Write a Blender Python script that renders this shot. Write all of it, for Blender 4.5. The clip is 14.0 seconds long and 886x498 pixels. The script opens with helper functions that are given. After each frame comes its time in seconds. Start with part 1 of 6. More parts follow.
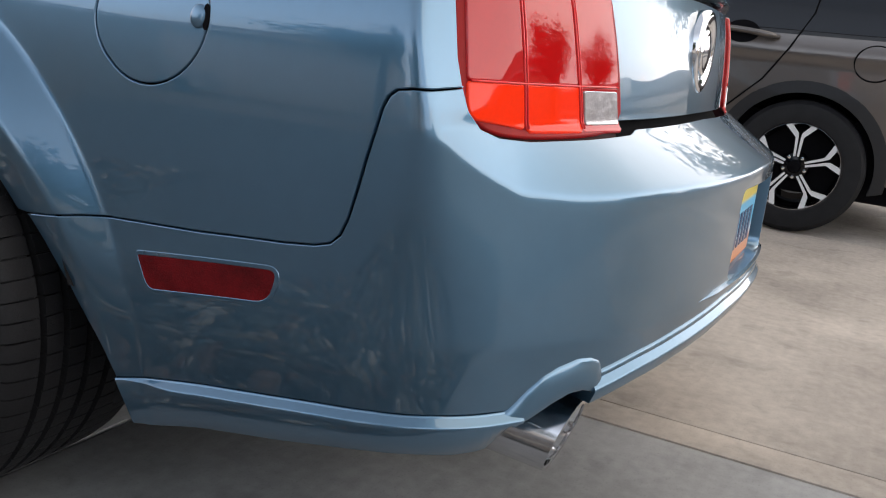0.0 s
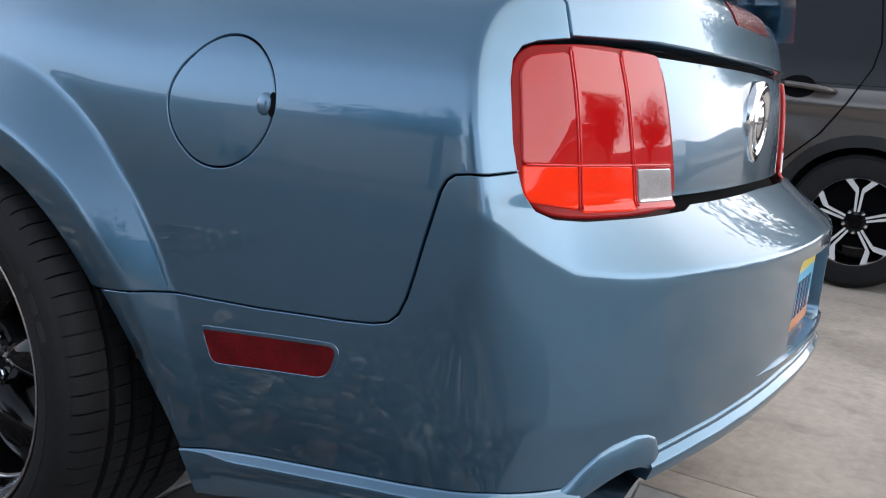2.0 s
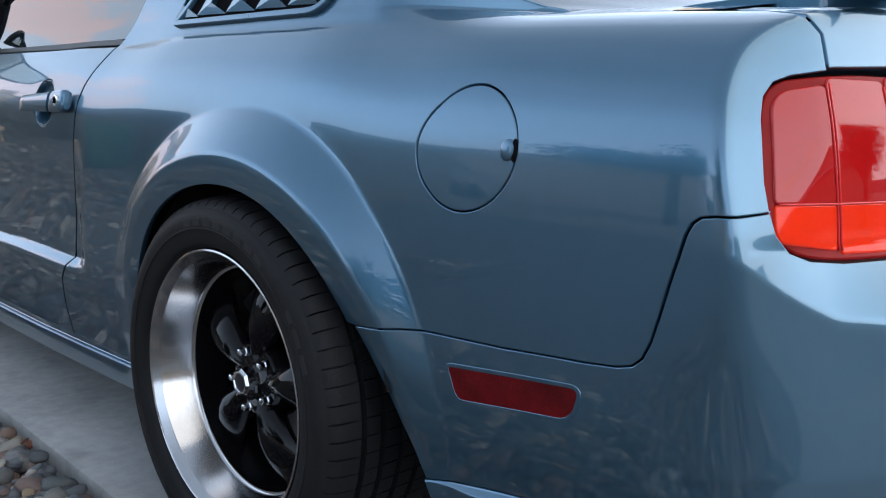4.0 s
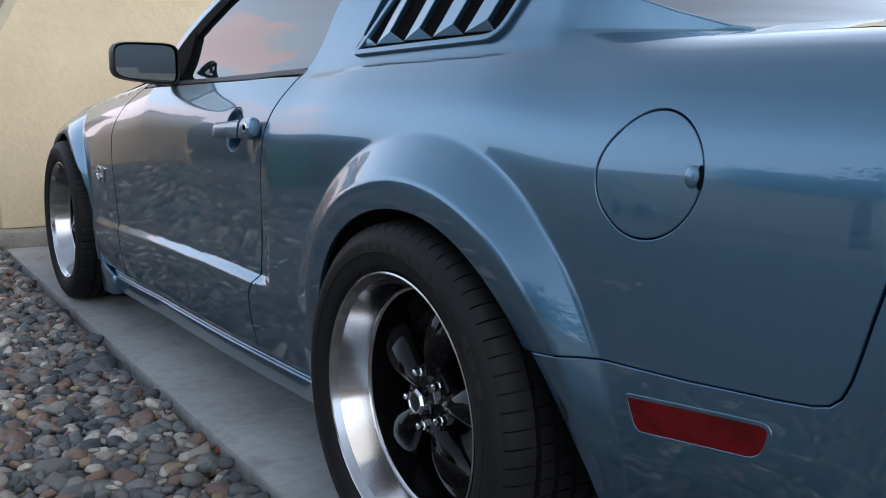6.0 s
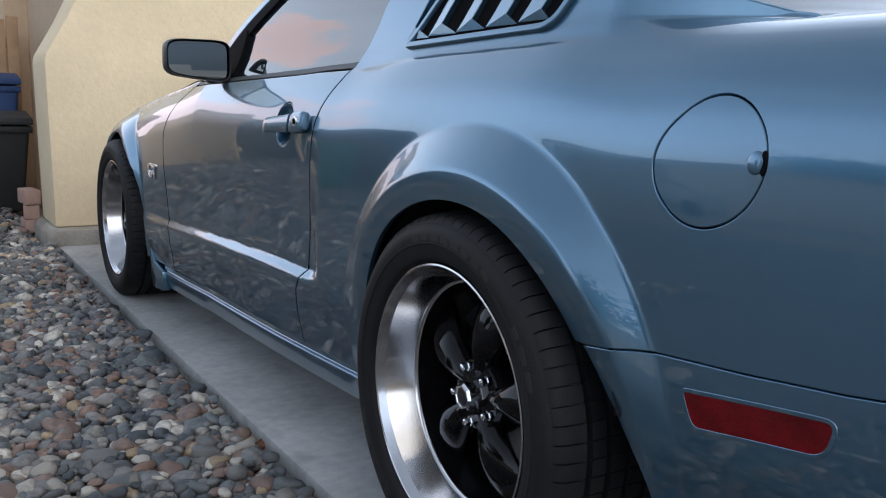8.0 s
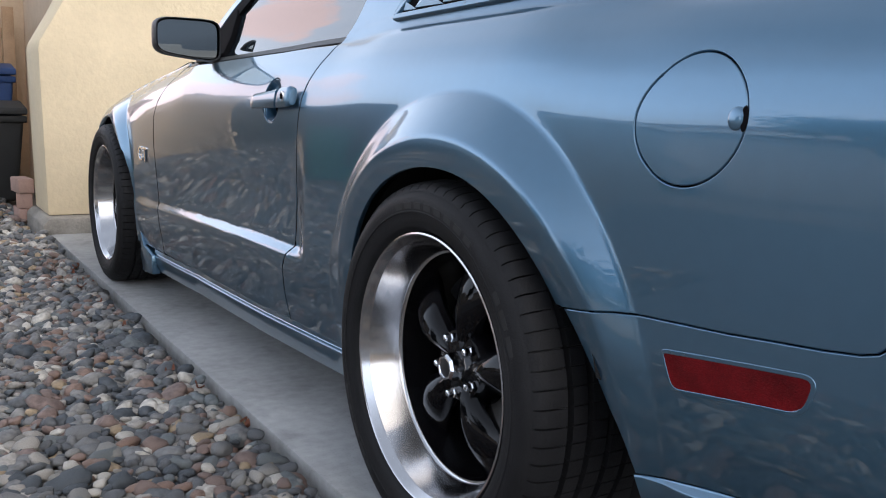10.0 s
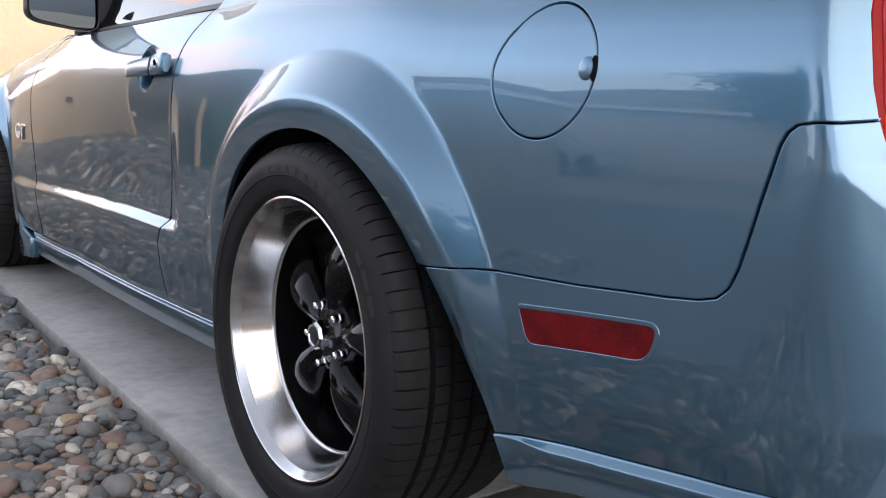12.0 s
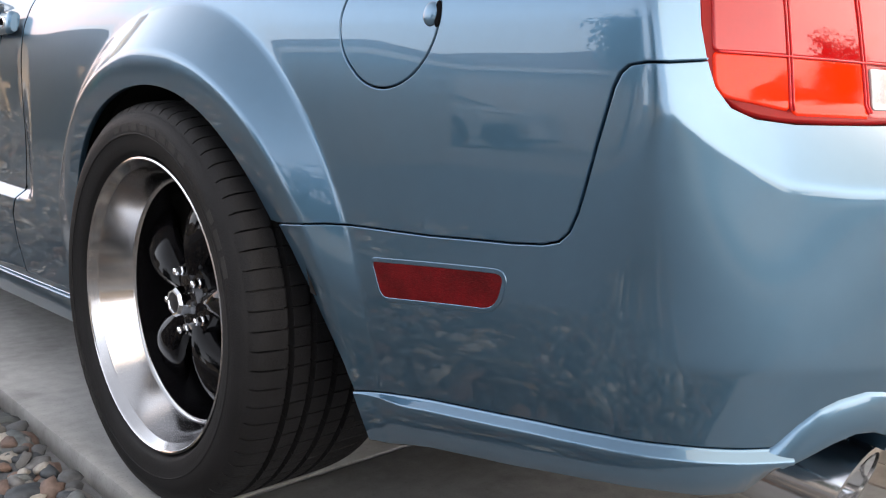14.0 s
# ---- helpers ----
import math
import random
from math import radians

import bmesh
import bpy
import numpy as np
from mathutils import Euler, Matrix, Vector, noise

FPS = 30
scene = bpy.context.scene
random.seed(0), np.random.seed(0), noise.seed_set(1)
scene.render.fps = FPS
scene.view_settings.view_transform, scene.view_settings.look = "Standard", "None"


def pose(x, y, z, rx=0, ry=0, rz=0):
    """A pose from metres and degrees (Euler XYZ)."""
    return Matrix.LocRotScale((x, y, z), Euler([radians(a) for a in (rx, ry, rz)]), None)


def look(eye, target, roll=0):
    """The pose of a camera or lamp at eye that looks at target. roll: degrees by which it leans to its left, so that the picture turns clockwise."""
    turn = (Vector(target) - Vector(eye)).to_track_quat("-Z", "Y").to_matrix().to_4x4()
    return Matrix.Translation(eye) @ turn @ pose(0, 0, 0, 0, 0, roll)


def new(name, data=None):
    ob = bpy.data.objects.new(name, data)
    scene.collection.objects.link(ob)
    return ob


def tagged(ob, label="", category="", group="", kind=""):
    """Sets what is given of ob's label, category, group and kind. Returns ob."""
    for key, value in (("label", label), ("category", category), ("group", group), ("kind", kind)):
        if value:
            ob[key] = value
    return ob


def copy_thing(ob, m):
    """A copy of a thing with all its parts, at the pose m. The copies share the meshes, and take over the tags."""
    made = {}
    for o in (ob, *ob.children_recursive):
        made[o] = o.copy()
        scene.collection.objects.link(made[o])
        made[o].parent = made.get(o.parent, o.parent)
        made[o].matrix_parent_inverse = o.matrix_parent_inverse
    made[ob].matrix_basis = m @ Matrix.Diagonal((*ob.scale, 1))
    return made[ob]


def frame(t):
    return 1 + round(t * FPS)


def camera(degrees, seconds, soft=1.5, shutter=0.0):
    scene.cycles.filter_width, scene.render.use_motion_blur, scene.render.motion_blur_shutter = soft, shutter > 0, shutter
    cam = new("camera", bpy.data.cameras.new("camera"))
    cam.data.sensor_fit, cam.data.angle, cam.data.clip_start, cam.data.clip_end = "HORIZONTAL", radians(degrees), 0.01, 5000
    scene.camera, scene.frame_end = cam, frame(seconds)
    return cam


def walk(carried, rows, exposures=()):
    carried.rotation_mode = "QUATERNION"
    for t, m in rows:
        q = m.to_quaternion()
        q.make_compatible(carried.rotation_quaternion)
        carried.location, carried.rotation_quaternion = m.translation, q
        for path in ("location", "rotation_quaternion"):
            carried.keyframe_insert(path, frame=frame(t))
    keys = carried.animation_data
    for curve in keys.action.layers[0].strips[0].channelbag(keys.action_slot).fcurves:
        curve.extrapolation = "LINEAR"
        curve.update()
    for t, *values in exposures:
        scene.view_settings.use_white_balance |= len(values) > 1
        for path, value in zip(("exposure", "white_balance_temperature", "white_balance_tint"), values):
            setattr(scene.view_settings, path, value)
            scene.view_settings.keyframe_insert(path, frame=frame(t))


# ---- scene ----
cam = camera(53.2, 14.0, soft=1.1)
PATH = [
    (0, (-1.686, -1.354, 0.828), (0.06, -0.505, 0.349), 6.3),
    (0.5, (-1.691, -1.356, 0.841), (0.059, -0.499, 0.392), 6.3),
    (1, (-1.698, -1.353, 0.851), (0.048, -0.474, 0.431), 6.1),
    (1.5, (-1.7, -1.353, 0.857), (0.029, -0.431, 0.457), 5.8),
    (2, (-1.702, -1.354, 0.869), (0.002, -0.379, 0.485), 5.5),
    (2.5, (-1.705, -1.358, 0.877), (-0.045, -0.305, 0.507), 4.9),
    (3, (-1.711, -1.355, 0.88), (-0.119, -0.198, 0.522), 4.3),
    (3.5, (-1.717, -1.349, 0.883), (-0.212, -0.08, 0.527), 3.5),
    (4, (-1.723, -1.341, 0.891), (-0.322, 0.04, 0.529), 2.5),
    (4.2, (-1.729, -1.34, 0.888), (-0.365, 0.079, 0.535), 2.3),
    (6.3, (-1.741, -1.317, 0.912), (-0.64, 0.317, 0.57), 1.0),
    (6.5, (-1.74, -1.315, 0.91), (-0.655, 0.331, 0.573), 1.0),
    (7, (-1.743, -1.311, 0.903), (-0.682, 0.352, 0.573), 1.0),
    (7.5, (-1.744, -1.304, 0.889), (-0.696, 0.367, 0.561), 1.1),
    (8, (-1.74, -1.301, 0.877), (-0.693, 0.371, 0.549), 1.4),
    (10.5, (-1.702, -1.321, 0.803), (-0.644, 0.344, 0.478), 2.1),
    (11, (-1.684, -1.329, 0.787), (-0.59, 0.313, 0.464), 2.3),
    (11.5, (-1.666, -1.336, 0.772), (-0.513, 0.267, 0.452), 2.7),
    (12, (-1.637, -1.348, 0.758), (-0.43, 0.215, 0.439), 2.9),
    (12.5, (-1.612, -1.356, 0.75), (-0.352, 0.164, 0.428), 2.8),
    (13, (-1.599, -1.369, 0.74), (-0.294, 0.111, 0.412), 2.7),
    (13.5, (-1.584, -1.378, 0.735), (-0.245, 0.067, 0.393), 2.6),
    (14, (-1.573, -1.381, 0.724), (-0.206, 0.035, 0.369), 2.7),
]
EXPOSURES = [(0.0, 1.42, 6800, 11), (1.5, 1.44, 6500, 10), (3.0, 1.36, 6100, 8), (4.2, 1.28, 5950, 6), (6.5, 1.16, 6050, 8), (8.2, 1.3, 6200, 9), (10.5, 1.7, 6500, 12), (11.5, 1.86, 6700, 13), (14.0, 2.04, 7250, 13)]
walk(cam, [(t, look(eye, target, roll)) for t, eye, target, roll in PATH], EXPOSURES)

# ---- world and light ----
world = bpy.data.worlds.new("dusk_sky")
scene.world = world
world.use_nodes = True
wn, wl = world.node_tree.nodes, world.node_tree.links
sky = wn.new("ShaderNodeTexSky")
sky.sky_type, sky.sun_disc = "NISHITA", False
SUN_ELEV, SUN_TURN = radians(9.0), radians(145.0)
HAZE, HAZE_COLOUR = (0.93, 0.72), (4.4, 4.85, 5.7)
sky.sun_elevation, sky.sun_rotation = SUN_ELEV, SUN_TURN
sky.air_density, sky.dust_density, sky.ozone_density = 1.0, 0.5, 1.8
bg = wn["Background"]


def sky_node(kind, links=(), **values):
    """A world node with its inputs set and linked."""
    node = wn.new(kind)
    for key, val in values.items():
        node.inputs[key.replace("_", " ")].default_value = val
    for key, source in links:
        wl.new(source, node.inputs[key])
    return node


def sky_math(operation, a, b, clamp=False):
    node = wn.new("ShaderNodeMath")
    node.operation, node.use_clamp = operation, clamp
    for k, v in enumerate((a, b)):
        if isinstance(v, float):
            node.inputs[k].default_value = v
        else:
            wl.new(v, node.inputs[k])
    return node.outputs[0]


def sky_mix(factor, a, colour):
    node = wn.new("ShaderNodeMix")
    node.data_type = "RGBA"
    wl.new(factor, node.inputs["Factor"])
    wl.new(a, node.inputs["A"])
    node.inputs["B"].default_value = (*colour, 1)
    return node.outputs["Result"]


wco = wn.new("ShaderNodeTexCoord").outputs["Generated"]
wheight = sky_node("ShaderNodeSeparateXYZ", [(0, wco)]).outputs["Z"]
# haze thickens towards the horizon, with thin drifts of cloud in it
wmap = sky_node("ShaderNodeMapping", [("Vector", wco)], Scale=(1.0, 1.0, 3.2)).outputs[0]
wthin = sky_node("ShaderNodeTexNoise", [("Vector", wmap)], Scale=1.5, Detail=6.0, Roughness=0.5).outputs["Fac"]
wthin = sky_node("ShaderNodeMapRange", [("Value", wthin)], From_Min=0.5, From_Max=0.78, To_Min=0.0, To_Max=0.25).outputs[0]
whaze = sky_node("ShaderNodeMapRange", [("Value", wheight)], From_Min=0.02, From_Max=0.50, To_Min=HAZE[0], To_Max=HAZE[1]).outputs[0]
wsky = sky_mix(sky_math("ADD", whaze, wthin, True), sky.outputs[0], HAZE_COLOUR)
# the sky darkens towards the zenith
wdim = wn.new("ShaderNodeVectorMath")
wdim.operation = "SCALE"
wl.new(wsky, wdim.inputs[0])
wl.new(sky_node("ShaderNodeMapRange", [("Value", wheight)], From_Min=0.30, From_Max=0.72, To_Min=1.0, To_Max=0.40).outputs[0], wdim.inputs["Scale"])
wsky = wdim.outputs[0]
# a bank of pink evening cumulus low in the north
wmap2 = sky_node("ShaderNodeMapping", [("Vector", wco)], Scale=(1.0, 1.0, 1.25), Location=(4.4, 2.9, 0.7)).outputs[0]
wheap = sky_node("ShaderNodeTexNoise", [("Vector", wmap2)], Scale=9.0, Detail=8.0, Roughness=0.55).outputs["Fac"]
wdot = wn.new("ShaderNodeVectorMath")
wdot.operation = "DOT_PRODUCT"
wl.new(wco, wdot.inputs[0])
wdot.inputs[1].default_value = Vector((-0.14, 0.96, 0.20)).normalized()
wbank = sky_node("ShaderNodeMapRange", [("Value", wdot.outputs["Value"])], From_Min=0.945, From_Max=0.988, To_Min=-0.30, To_Max=0.0).outputs[0]
wlow = sky_node("ShaderNodeMapRange", [("Value", wheight)], From_Min=0.17, From_Max=0.36, To_Min=0.20, To_Max=-0.14).outputs[0]
wheap = sky_math("ADD", sky_math("ADD", wheap, wbank), wlow)
wheap = sky_node("ShaderNodeMapRange", [("Value", wheap)], From_Min=0.50, From_Max=0.575, To_Min=0.0, To_Max=0.85).outputs[0]
wl.new(sky_mix(wheap, wsky, (5.9, 4.5, 4.4)), bg.inputs[0])
bg.inputs[1].default_value = 0.15
sun = new("sun", bpy.data.lights.new("sun", "SUN"))
sun.data.energy, sun.data.angle, sun.data.color = 1.35, radians(120), (1.0, 0.86, 0.7)
away = Vector((math.sin(SUN_TURN) * math.cos(0.3), math.cos(SUN_TURN) * math.cos(0.3), math.sin(0.3)))
sun.matrix_world = look(away * 50, (0, 0, 0))



# ---- materials ----
def mat(name, color, rough=0.5, metal=0.0, coat=0.0, spec=0.5, vary=0.0, size=8.0, bump=0.0, bump_size=60.0,
        alpha=1.0, transmission=0.0, ior=1.45, coat_rough=0.03, detail=4.0, coat_ior=1.5):
    """A principled material with two scales of colour variation, roughness variation and fine relief."""
    m = bpy.data.materials.new(name)
    m.use_nodes = True
    nodes, links = m.node_tree.nodes, m.node_tree.links
    p = nodes["Principled BSDF"]
    p.inputs["Base Color"].default_value = (*color, 1)
    p.inputs["Roughness"].default_value = rough
    p.inputs["Metallic"].default_value = metal
    p.inputs["Coat Weight"].default_value = coat
    p.inputs["Coat Roughness"].default_value = coat_rough
    p.inputs["Coat IOR"].default_value = coat_ior
    p.inputs["Specular IOR Level"].default_value = spec
    p.inputs["Transmission Weight"].default_value = transmission
    p.inputs["IOR"].default_value = ior
    p.inputs["Alpha"].default_value = alpha
    if vary or bump:
        co = nodes.new("ShaderNodeTexCoord")
    if vary:
        big, fine = nodes.new("ShaderNodeTexNoise"), nodes.new("ShaderNodeTexNoise")
        big.inputs["Scale"].default_value, fine.inputs["Scale"].default_value = size, size * 14
        big.inputs["Detail"].default_value = fine.inputs["Detail"].default_value = detail
        links.new(co.outputs["Object"], big.inputs["Vector"])
        links.new(co.outputs["Object"], fine.inputs["Vector"])
        add = nodes.new("ShaderNodeMath")
        add.operation = "MULTIPLY_ADD"
        links.new(fine.outputs["Fac"], add.inputs[0])
        add.inputs[1].default_value = 0.5
        links.new(big.outputs["Fac"], add.inputs[2])
        span = nodes.new("ShaderNodeMapRange")
        span.inputs["From Min"].default_value, span.inputs["From Max"].default_value = 0.45, 1.05
        span.inputs["To Min"].default_value, span.inputs["To Max"].default_value = 1 - vary, 1 + vary
        links.new(add.outputs[0], span.inputs["Value"])
        mul = nodes.new("ShaderNodeVectorMath")
        mul.operation = "SCALE"
        mul.inputs[0].default_value = color
        links.new(span.outputs[0], mul.inputs["Scale"])
        links.new(mul.outputs[0], p.inputs["Base Color"])
    if bump:
        b, tex = nodes.new("ShaderNodeBump"), nodes.new("ShaderNodeTexNoise")
        tex.inputs["Scale"].default_value, tex.inputs["Detail"].default_value = bump_size, 6
        b.inputs["Strength"].default_value, b.inputs["Distance"].default_value = bump, 0.01
        links.new(co.outputs["Object"], tex.inputs["Vector"])
        links.new(tex.outputs["Fac"], b.inputs["Height"])
        links.new(b.outputs[0], p.inputs["Normal"])
    return m


PAINT = mat("slate_blue_metallic_paint", (0.074, 0.164, 0.250), 0.30, 0.85, 1.0, vary=0.04, size=3.0, coat_rough=0.010, coat_ior=1.66)
DARK = mat("black_gap", (0.004, 0.004, 0.005), 0.9, spec=0.1)
LINER = mat("wheel_arch_felt", (0.006, 0.006, 0.007), 0.95, vary=0.3, size=20)
RUBBER = mat("tyre_rubber", (0.0105, 0.0105, 0.0115), 0.6, spec=0.25, vary=0.25, size=18, bump=0.15, bump_size=300)
POLISHED = mat("polished_aluminium", (0.52, 0.52, 0.53), 0.15, 1.0, vary=0.06, size=30)
BLACKGLOSS = mat("gloss_black_enamel", (0.003, 0.003, 0.004), 0.03, spec=0.32)
CHROME = mat("chrome", (0.82, 0.83, 0.85), 0.05, 1.0)
STEEL = mat("brake_disc_steel", (0.16, 0.16, 0.16), 0.4, 1.0, vary=0.3, size=25)
REDLENS = mat("red_lens", (0.44, 0.006, 0.007), 0.025, 0.0, 0.0, spec=0.5, ior=1.52, vary=0.06, size=12)
REDBRIGHT = mat("bright_red_lens", (0.92, 0.030, 0.004), 0.05, 0.0, 0.0, spec=0.35, vary=0.06, size=12)
REDRIB = mat("red_lens_rib", (0.66, 0.03, 0.03), 0.10, 0.0, 0.0)
REDWELL = mat("lamp_seal", (0.020, 0.006, 0.007), 0.6, 0.0, 0.0, spec=0.1)
REDEDGE = mat("red_lens_edge", (0.26, 0.004, 0.004), 0.35, 0.0, 0.0, spec=0.15, vary=0.15, size=30)
REDMARK = mat("dark_red_reflector", (0.115, 0.004, 0.006), 0.10, 0.0, 0.0, spec=0.28, vary=0.45, size=26, bump=0.12, bump_size=420)
CLEARLENS = mat("clear_lens", (0.50, 0.48, 0.49), 0.12, 0.5, 1.0, vary=0.22, size=22, bump=0.12, bump_size=60)
TINTED = mat("tinted_glass", (0.012, 0.017, 0.022), 0.02, 0.0, 0.0, spec=0.5, ior=2.2)
PRIVACY = mat("privacy_glass", (0.008, 0.010, 0.014), 0.03, 0.0, 0.0, spec=0.5)
REARGLASS = mat("rear_tinted_glass", (0.014, 0.020, 0.026), 0.03, 0.0, 0.0, spec=0.8)
FINEGRAVEL = mat("fine_grey_gravel", (0.150, 0.156, 0.165), 0.95, vary=0.3, size=5, bump=0.7, bump_size=60, detail=8)
TRIMBLACK = mat("matt_black_trim", (0.006, 0.006, 0.007), 0.7, spec=0.05, vary=0.15, size=30)
MIRROR = mat("mirror_glass", (0.29, 0.335, 0.36), 0.02, 1.0)
BLACKPLASTIC = mat("black_plastic", (0.014, 0.015, 0.017), 0.4, vary=0.15, size=40, bump=0.05, bump_size=400)
CONCRETE = mat("driveway_concrete", (0.43, 0.380, 0.328), 0.85, vary=0.30, size=2.2, bump=0.05, bump_size=420, detail=9)
STUCCO = mat("cream_stucco", (0.70, 0.58, 0.39), 0.9, vary=0.09, size=2, bump=0.40, bump_size=38, detail=8)
FOOTING = mat("bare_footing_concrete", (0.27, 0.25, 0.22), 0.9, vary=0.35, size=5, bump=0.5, bump_size=60)
TAN = mat("tan_stucco", (0.46, 0.35, 0.24), 0.9, vary=0.12, size=1.5, bump=0.4, bump_size=40)
GREYWALL = mat("grey_block", (0.17, 0.17, 0.17), 0.9, vary=0.2, size=2)
SOIL = mat("desert_ground", (0.28, 0.25, 0.22), 0.95, vary=0.35, size=3, bump=0.7, bump_size=25, detail=8)
ASPHALT = mat("asphalt", (0.05, 0.05, 0.05), 0.9, vary=0.2, size=4, bump=0.4, bump_size=120)
ROOFTILE = mat("roof_tile", (0.26, 0.19, 0.16), 0.85, vary=0.2, size=5)
WHITEPAINT = mat("white_paint", (0.72, 0.72, 0.72), 0.5, vary=0.05, size=5)
HILL = mat("hill_scrub", (0.085, 0.08, 0.085), 0.95, vary=0.25, size=0.05)
BARK = mat("bark", (0.10, 0.07, 0.05), 0.9, vary=0.3, size=10)
LEAF = mat("leaf", (0.035, 0.05, 0.025), 0.7, vary=0.3, size=2)
WOOD = mat("fence_board", (0.34, 0.22, 0.13), 0.8, vary=0.2, size=6)
BINBLACK = mat("black_bin_plastic", (0.014, 0.016, 0.018), 0.55, vary=0.2, size=6)
BINBLUE = mat("blue_bin_plastic", (0.015, 0.045, 0.14), 0.5, vary=0.2, size=6)
GREENBIN = mat("green_bin_plastic", (0.025, 0.15, 0.125), 0.5, vary=0.2, size=6)
KIASPOKE = mat("silver_wheel_paint", (0.74, 0.74, 0.74), 0.32, 0.2, vary=0.05, size=20)
KIAPAINT = mat("graphite_paint", (0.105, 0.090, 0.082), 0.35, 0.5, 1.0, vary=0.05, size=3)


GREYCONC = mat("grey_concrete", (0.315, 0.318, 0.315), 0.85, vary=0.30, size=2.2, bump=0.05, bump_size=420, detail=9)

# the drive: broad damp stains, drifts of grit and a brushed grain across the slabs
SILVERPAINT = mat("silver_paint", (0.44, 0.45, 0.47), 0.35, 0.5, 1.0, vary=0.04, size=3)
for drive_mat in (CONCRETE, GREYCONC):
    cn, cl = drive_mat.node_tree.nodes, drive_mat.node_tree.links
    c_in = cn["Principled BSDF"].inputs["Base Color"]
    c_from = c_in.links[0].from_socket
    c_co = cn.new("ShaderNodeTexCoord")
    for c_scale, c_detail, lo_, hi_, t0, t1 in (((0.9, 0.55, 1.0), 7, 0.35, 0.65, 0.80, 1.12), ((3.0, 46.0, 1.0), 5, 0.3, 0.7, 0.965, 1.03), ((210.0, 210.0, 210.0), 2, 0.30, 0.42, 0.84, 1.0), ((9.0, 7.0, 9.0), 8, 0.58, 0.72, 1.0, 0.78)):
        c_map, c_tex, c_rng, c_mul = cn.new("ShaderNodeMapping"), cn.new("ShaderNodeTexNoise"), cn.new("ShaderNodeMapRange"), cn.new("ShaderNodeVectorMath")
        c_map.inputs["Scale"].default_value = c_scale
        c_tex.inputs["Scale"].default_value, c_tex.inputs["Detail"].default_value = 1.0, c_detail
        for key, val in (("From Min", lo_), ("From Max", hi_), ("To Min", t0), ("To Max", t1)):
            c_rng.inputs[key].default_value = val
        c_mul.operation = "SCALE"
        cl.new(c_co.outputs["Object"], c_map.inputs["Vector"])
        cl.new(c_map.outputs[0], c_tex.inputs["Vector"])
        cl.new(c_tex.outputs["Fac"], c_rng.inputs["Value"])
        cl.new(c_from, c_mul.inputs[0])
        cl.new(c_rng.outputs[0], c_mul.inputs["Scale"])
        c_from = c_mul.outputs[0]
    cl.new(c_from, c_in)


# ---- mesh helpers ----
def link(name, mesh, material, parent=None, label=""):
    ob = new(name, mesh)
    if material and not mesh.materials:
        mesh.materials.append(material)
    ob.parent = parent
    if label:
        ob["label"] = label
    return ob


def thing(name, label, category, at=(0, 0, 0), group="", kind=""):
    ob = new(name)
    ob.empty_display_size = 0.1
    ob.location = at
    return tagged(ob, label, category, group, kind)


def mesh_of(name, verts, faces, smooth=True):
    me = bpy.data.meshes.new(name)
    me.from_pydata([tuple(map(float, v)) for v in verts], [], [tuple(map(int, f)) for f in faces])
    if smooth:
        me.polygons.foreach_set("use_smooth", [True] * len(me.polygons))
    me.update()
    return me


def bm_part(name, bm, material, parent, label="", smooth=False, sharp=38):
    bmesh.ops.recalc_face_normals(bm, faces=bm.faces)
    me = bpy.data.meshes.new(name)
    bm.to_mesh(me)
    bm.free()
    if smooth:
        me.polygons.foreach_set("use_smooth", [True] * len(me.polygons))
        me.set_sharp_from_angle(angle=radians(sharp))
    return link(name, me, material, parent, label)


def box(name, lo, hi, material, parent=None, bevel=0.0, label="", taper=1.0, segments=2):
    """A bevelled block from corner lo to corner hi; taper shrinks its foot."""
    bm = bmesh.new()
    bmesh.ops.create_cube(bm, size=1)
    mid, span = (Vector(lo) + Vector(hi)) / 2, Vector(hi) - Vector(lo)
    for v in bm.verts:
        k = taper if v.co.z < 0 else 1
        v.co = Vector((v.co.x * span.x * k, v.co.y * span.y * k, v.co.z * span.z)) + mid
    if bevel:
        bmesh.ops.bevel(bm, geom=bm.edges[:], offset=bevel, segments=segments, profile=0.5, affect="EDGES")
    return bm_part(name, bm, material, parent, label, smooth=bevel > 0)


def revolve(name, profile, material, parent, centre=(0, 0, 0), n=72, label="", closed=False, sharp=32):
    """Turns (x, r) pairs about the X axis through centre."""
    prof = list(profile)
    k = len(prof)
    verts = [(centre[0] + x, centre[1] + r * math.cos(2 * math.pi * i / n), centre[2] + r * math.sin(2 * math.pi * i / n))
             for i in range(n) for x, r in prof]
    faces = []
    for i in range(n):
        j = (i + 1) % n
        for a in range(k if closed else k - 1):
            b = (a + 1) % k
            faces.append((i * k + a, j * k + a, j * k + b, i * k + b))
    bm = bmesh.new()
    bm.from_mesh(mesh_of("temp", verts, faces))
    bmesh.ops.remove_doubles(bm, verts=bm.verts, dist=1e-5)
    ob = bm_part(name, bm, material, parent, label, smooth=True)
    ob.data.set_sharp_from_angle(angle=radians(sharp))
    return ob


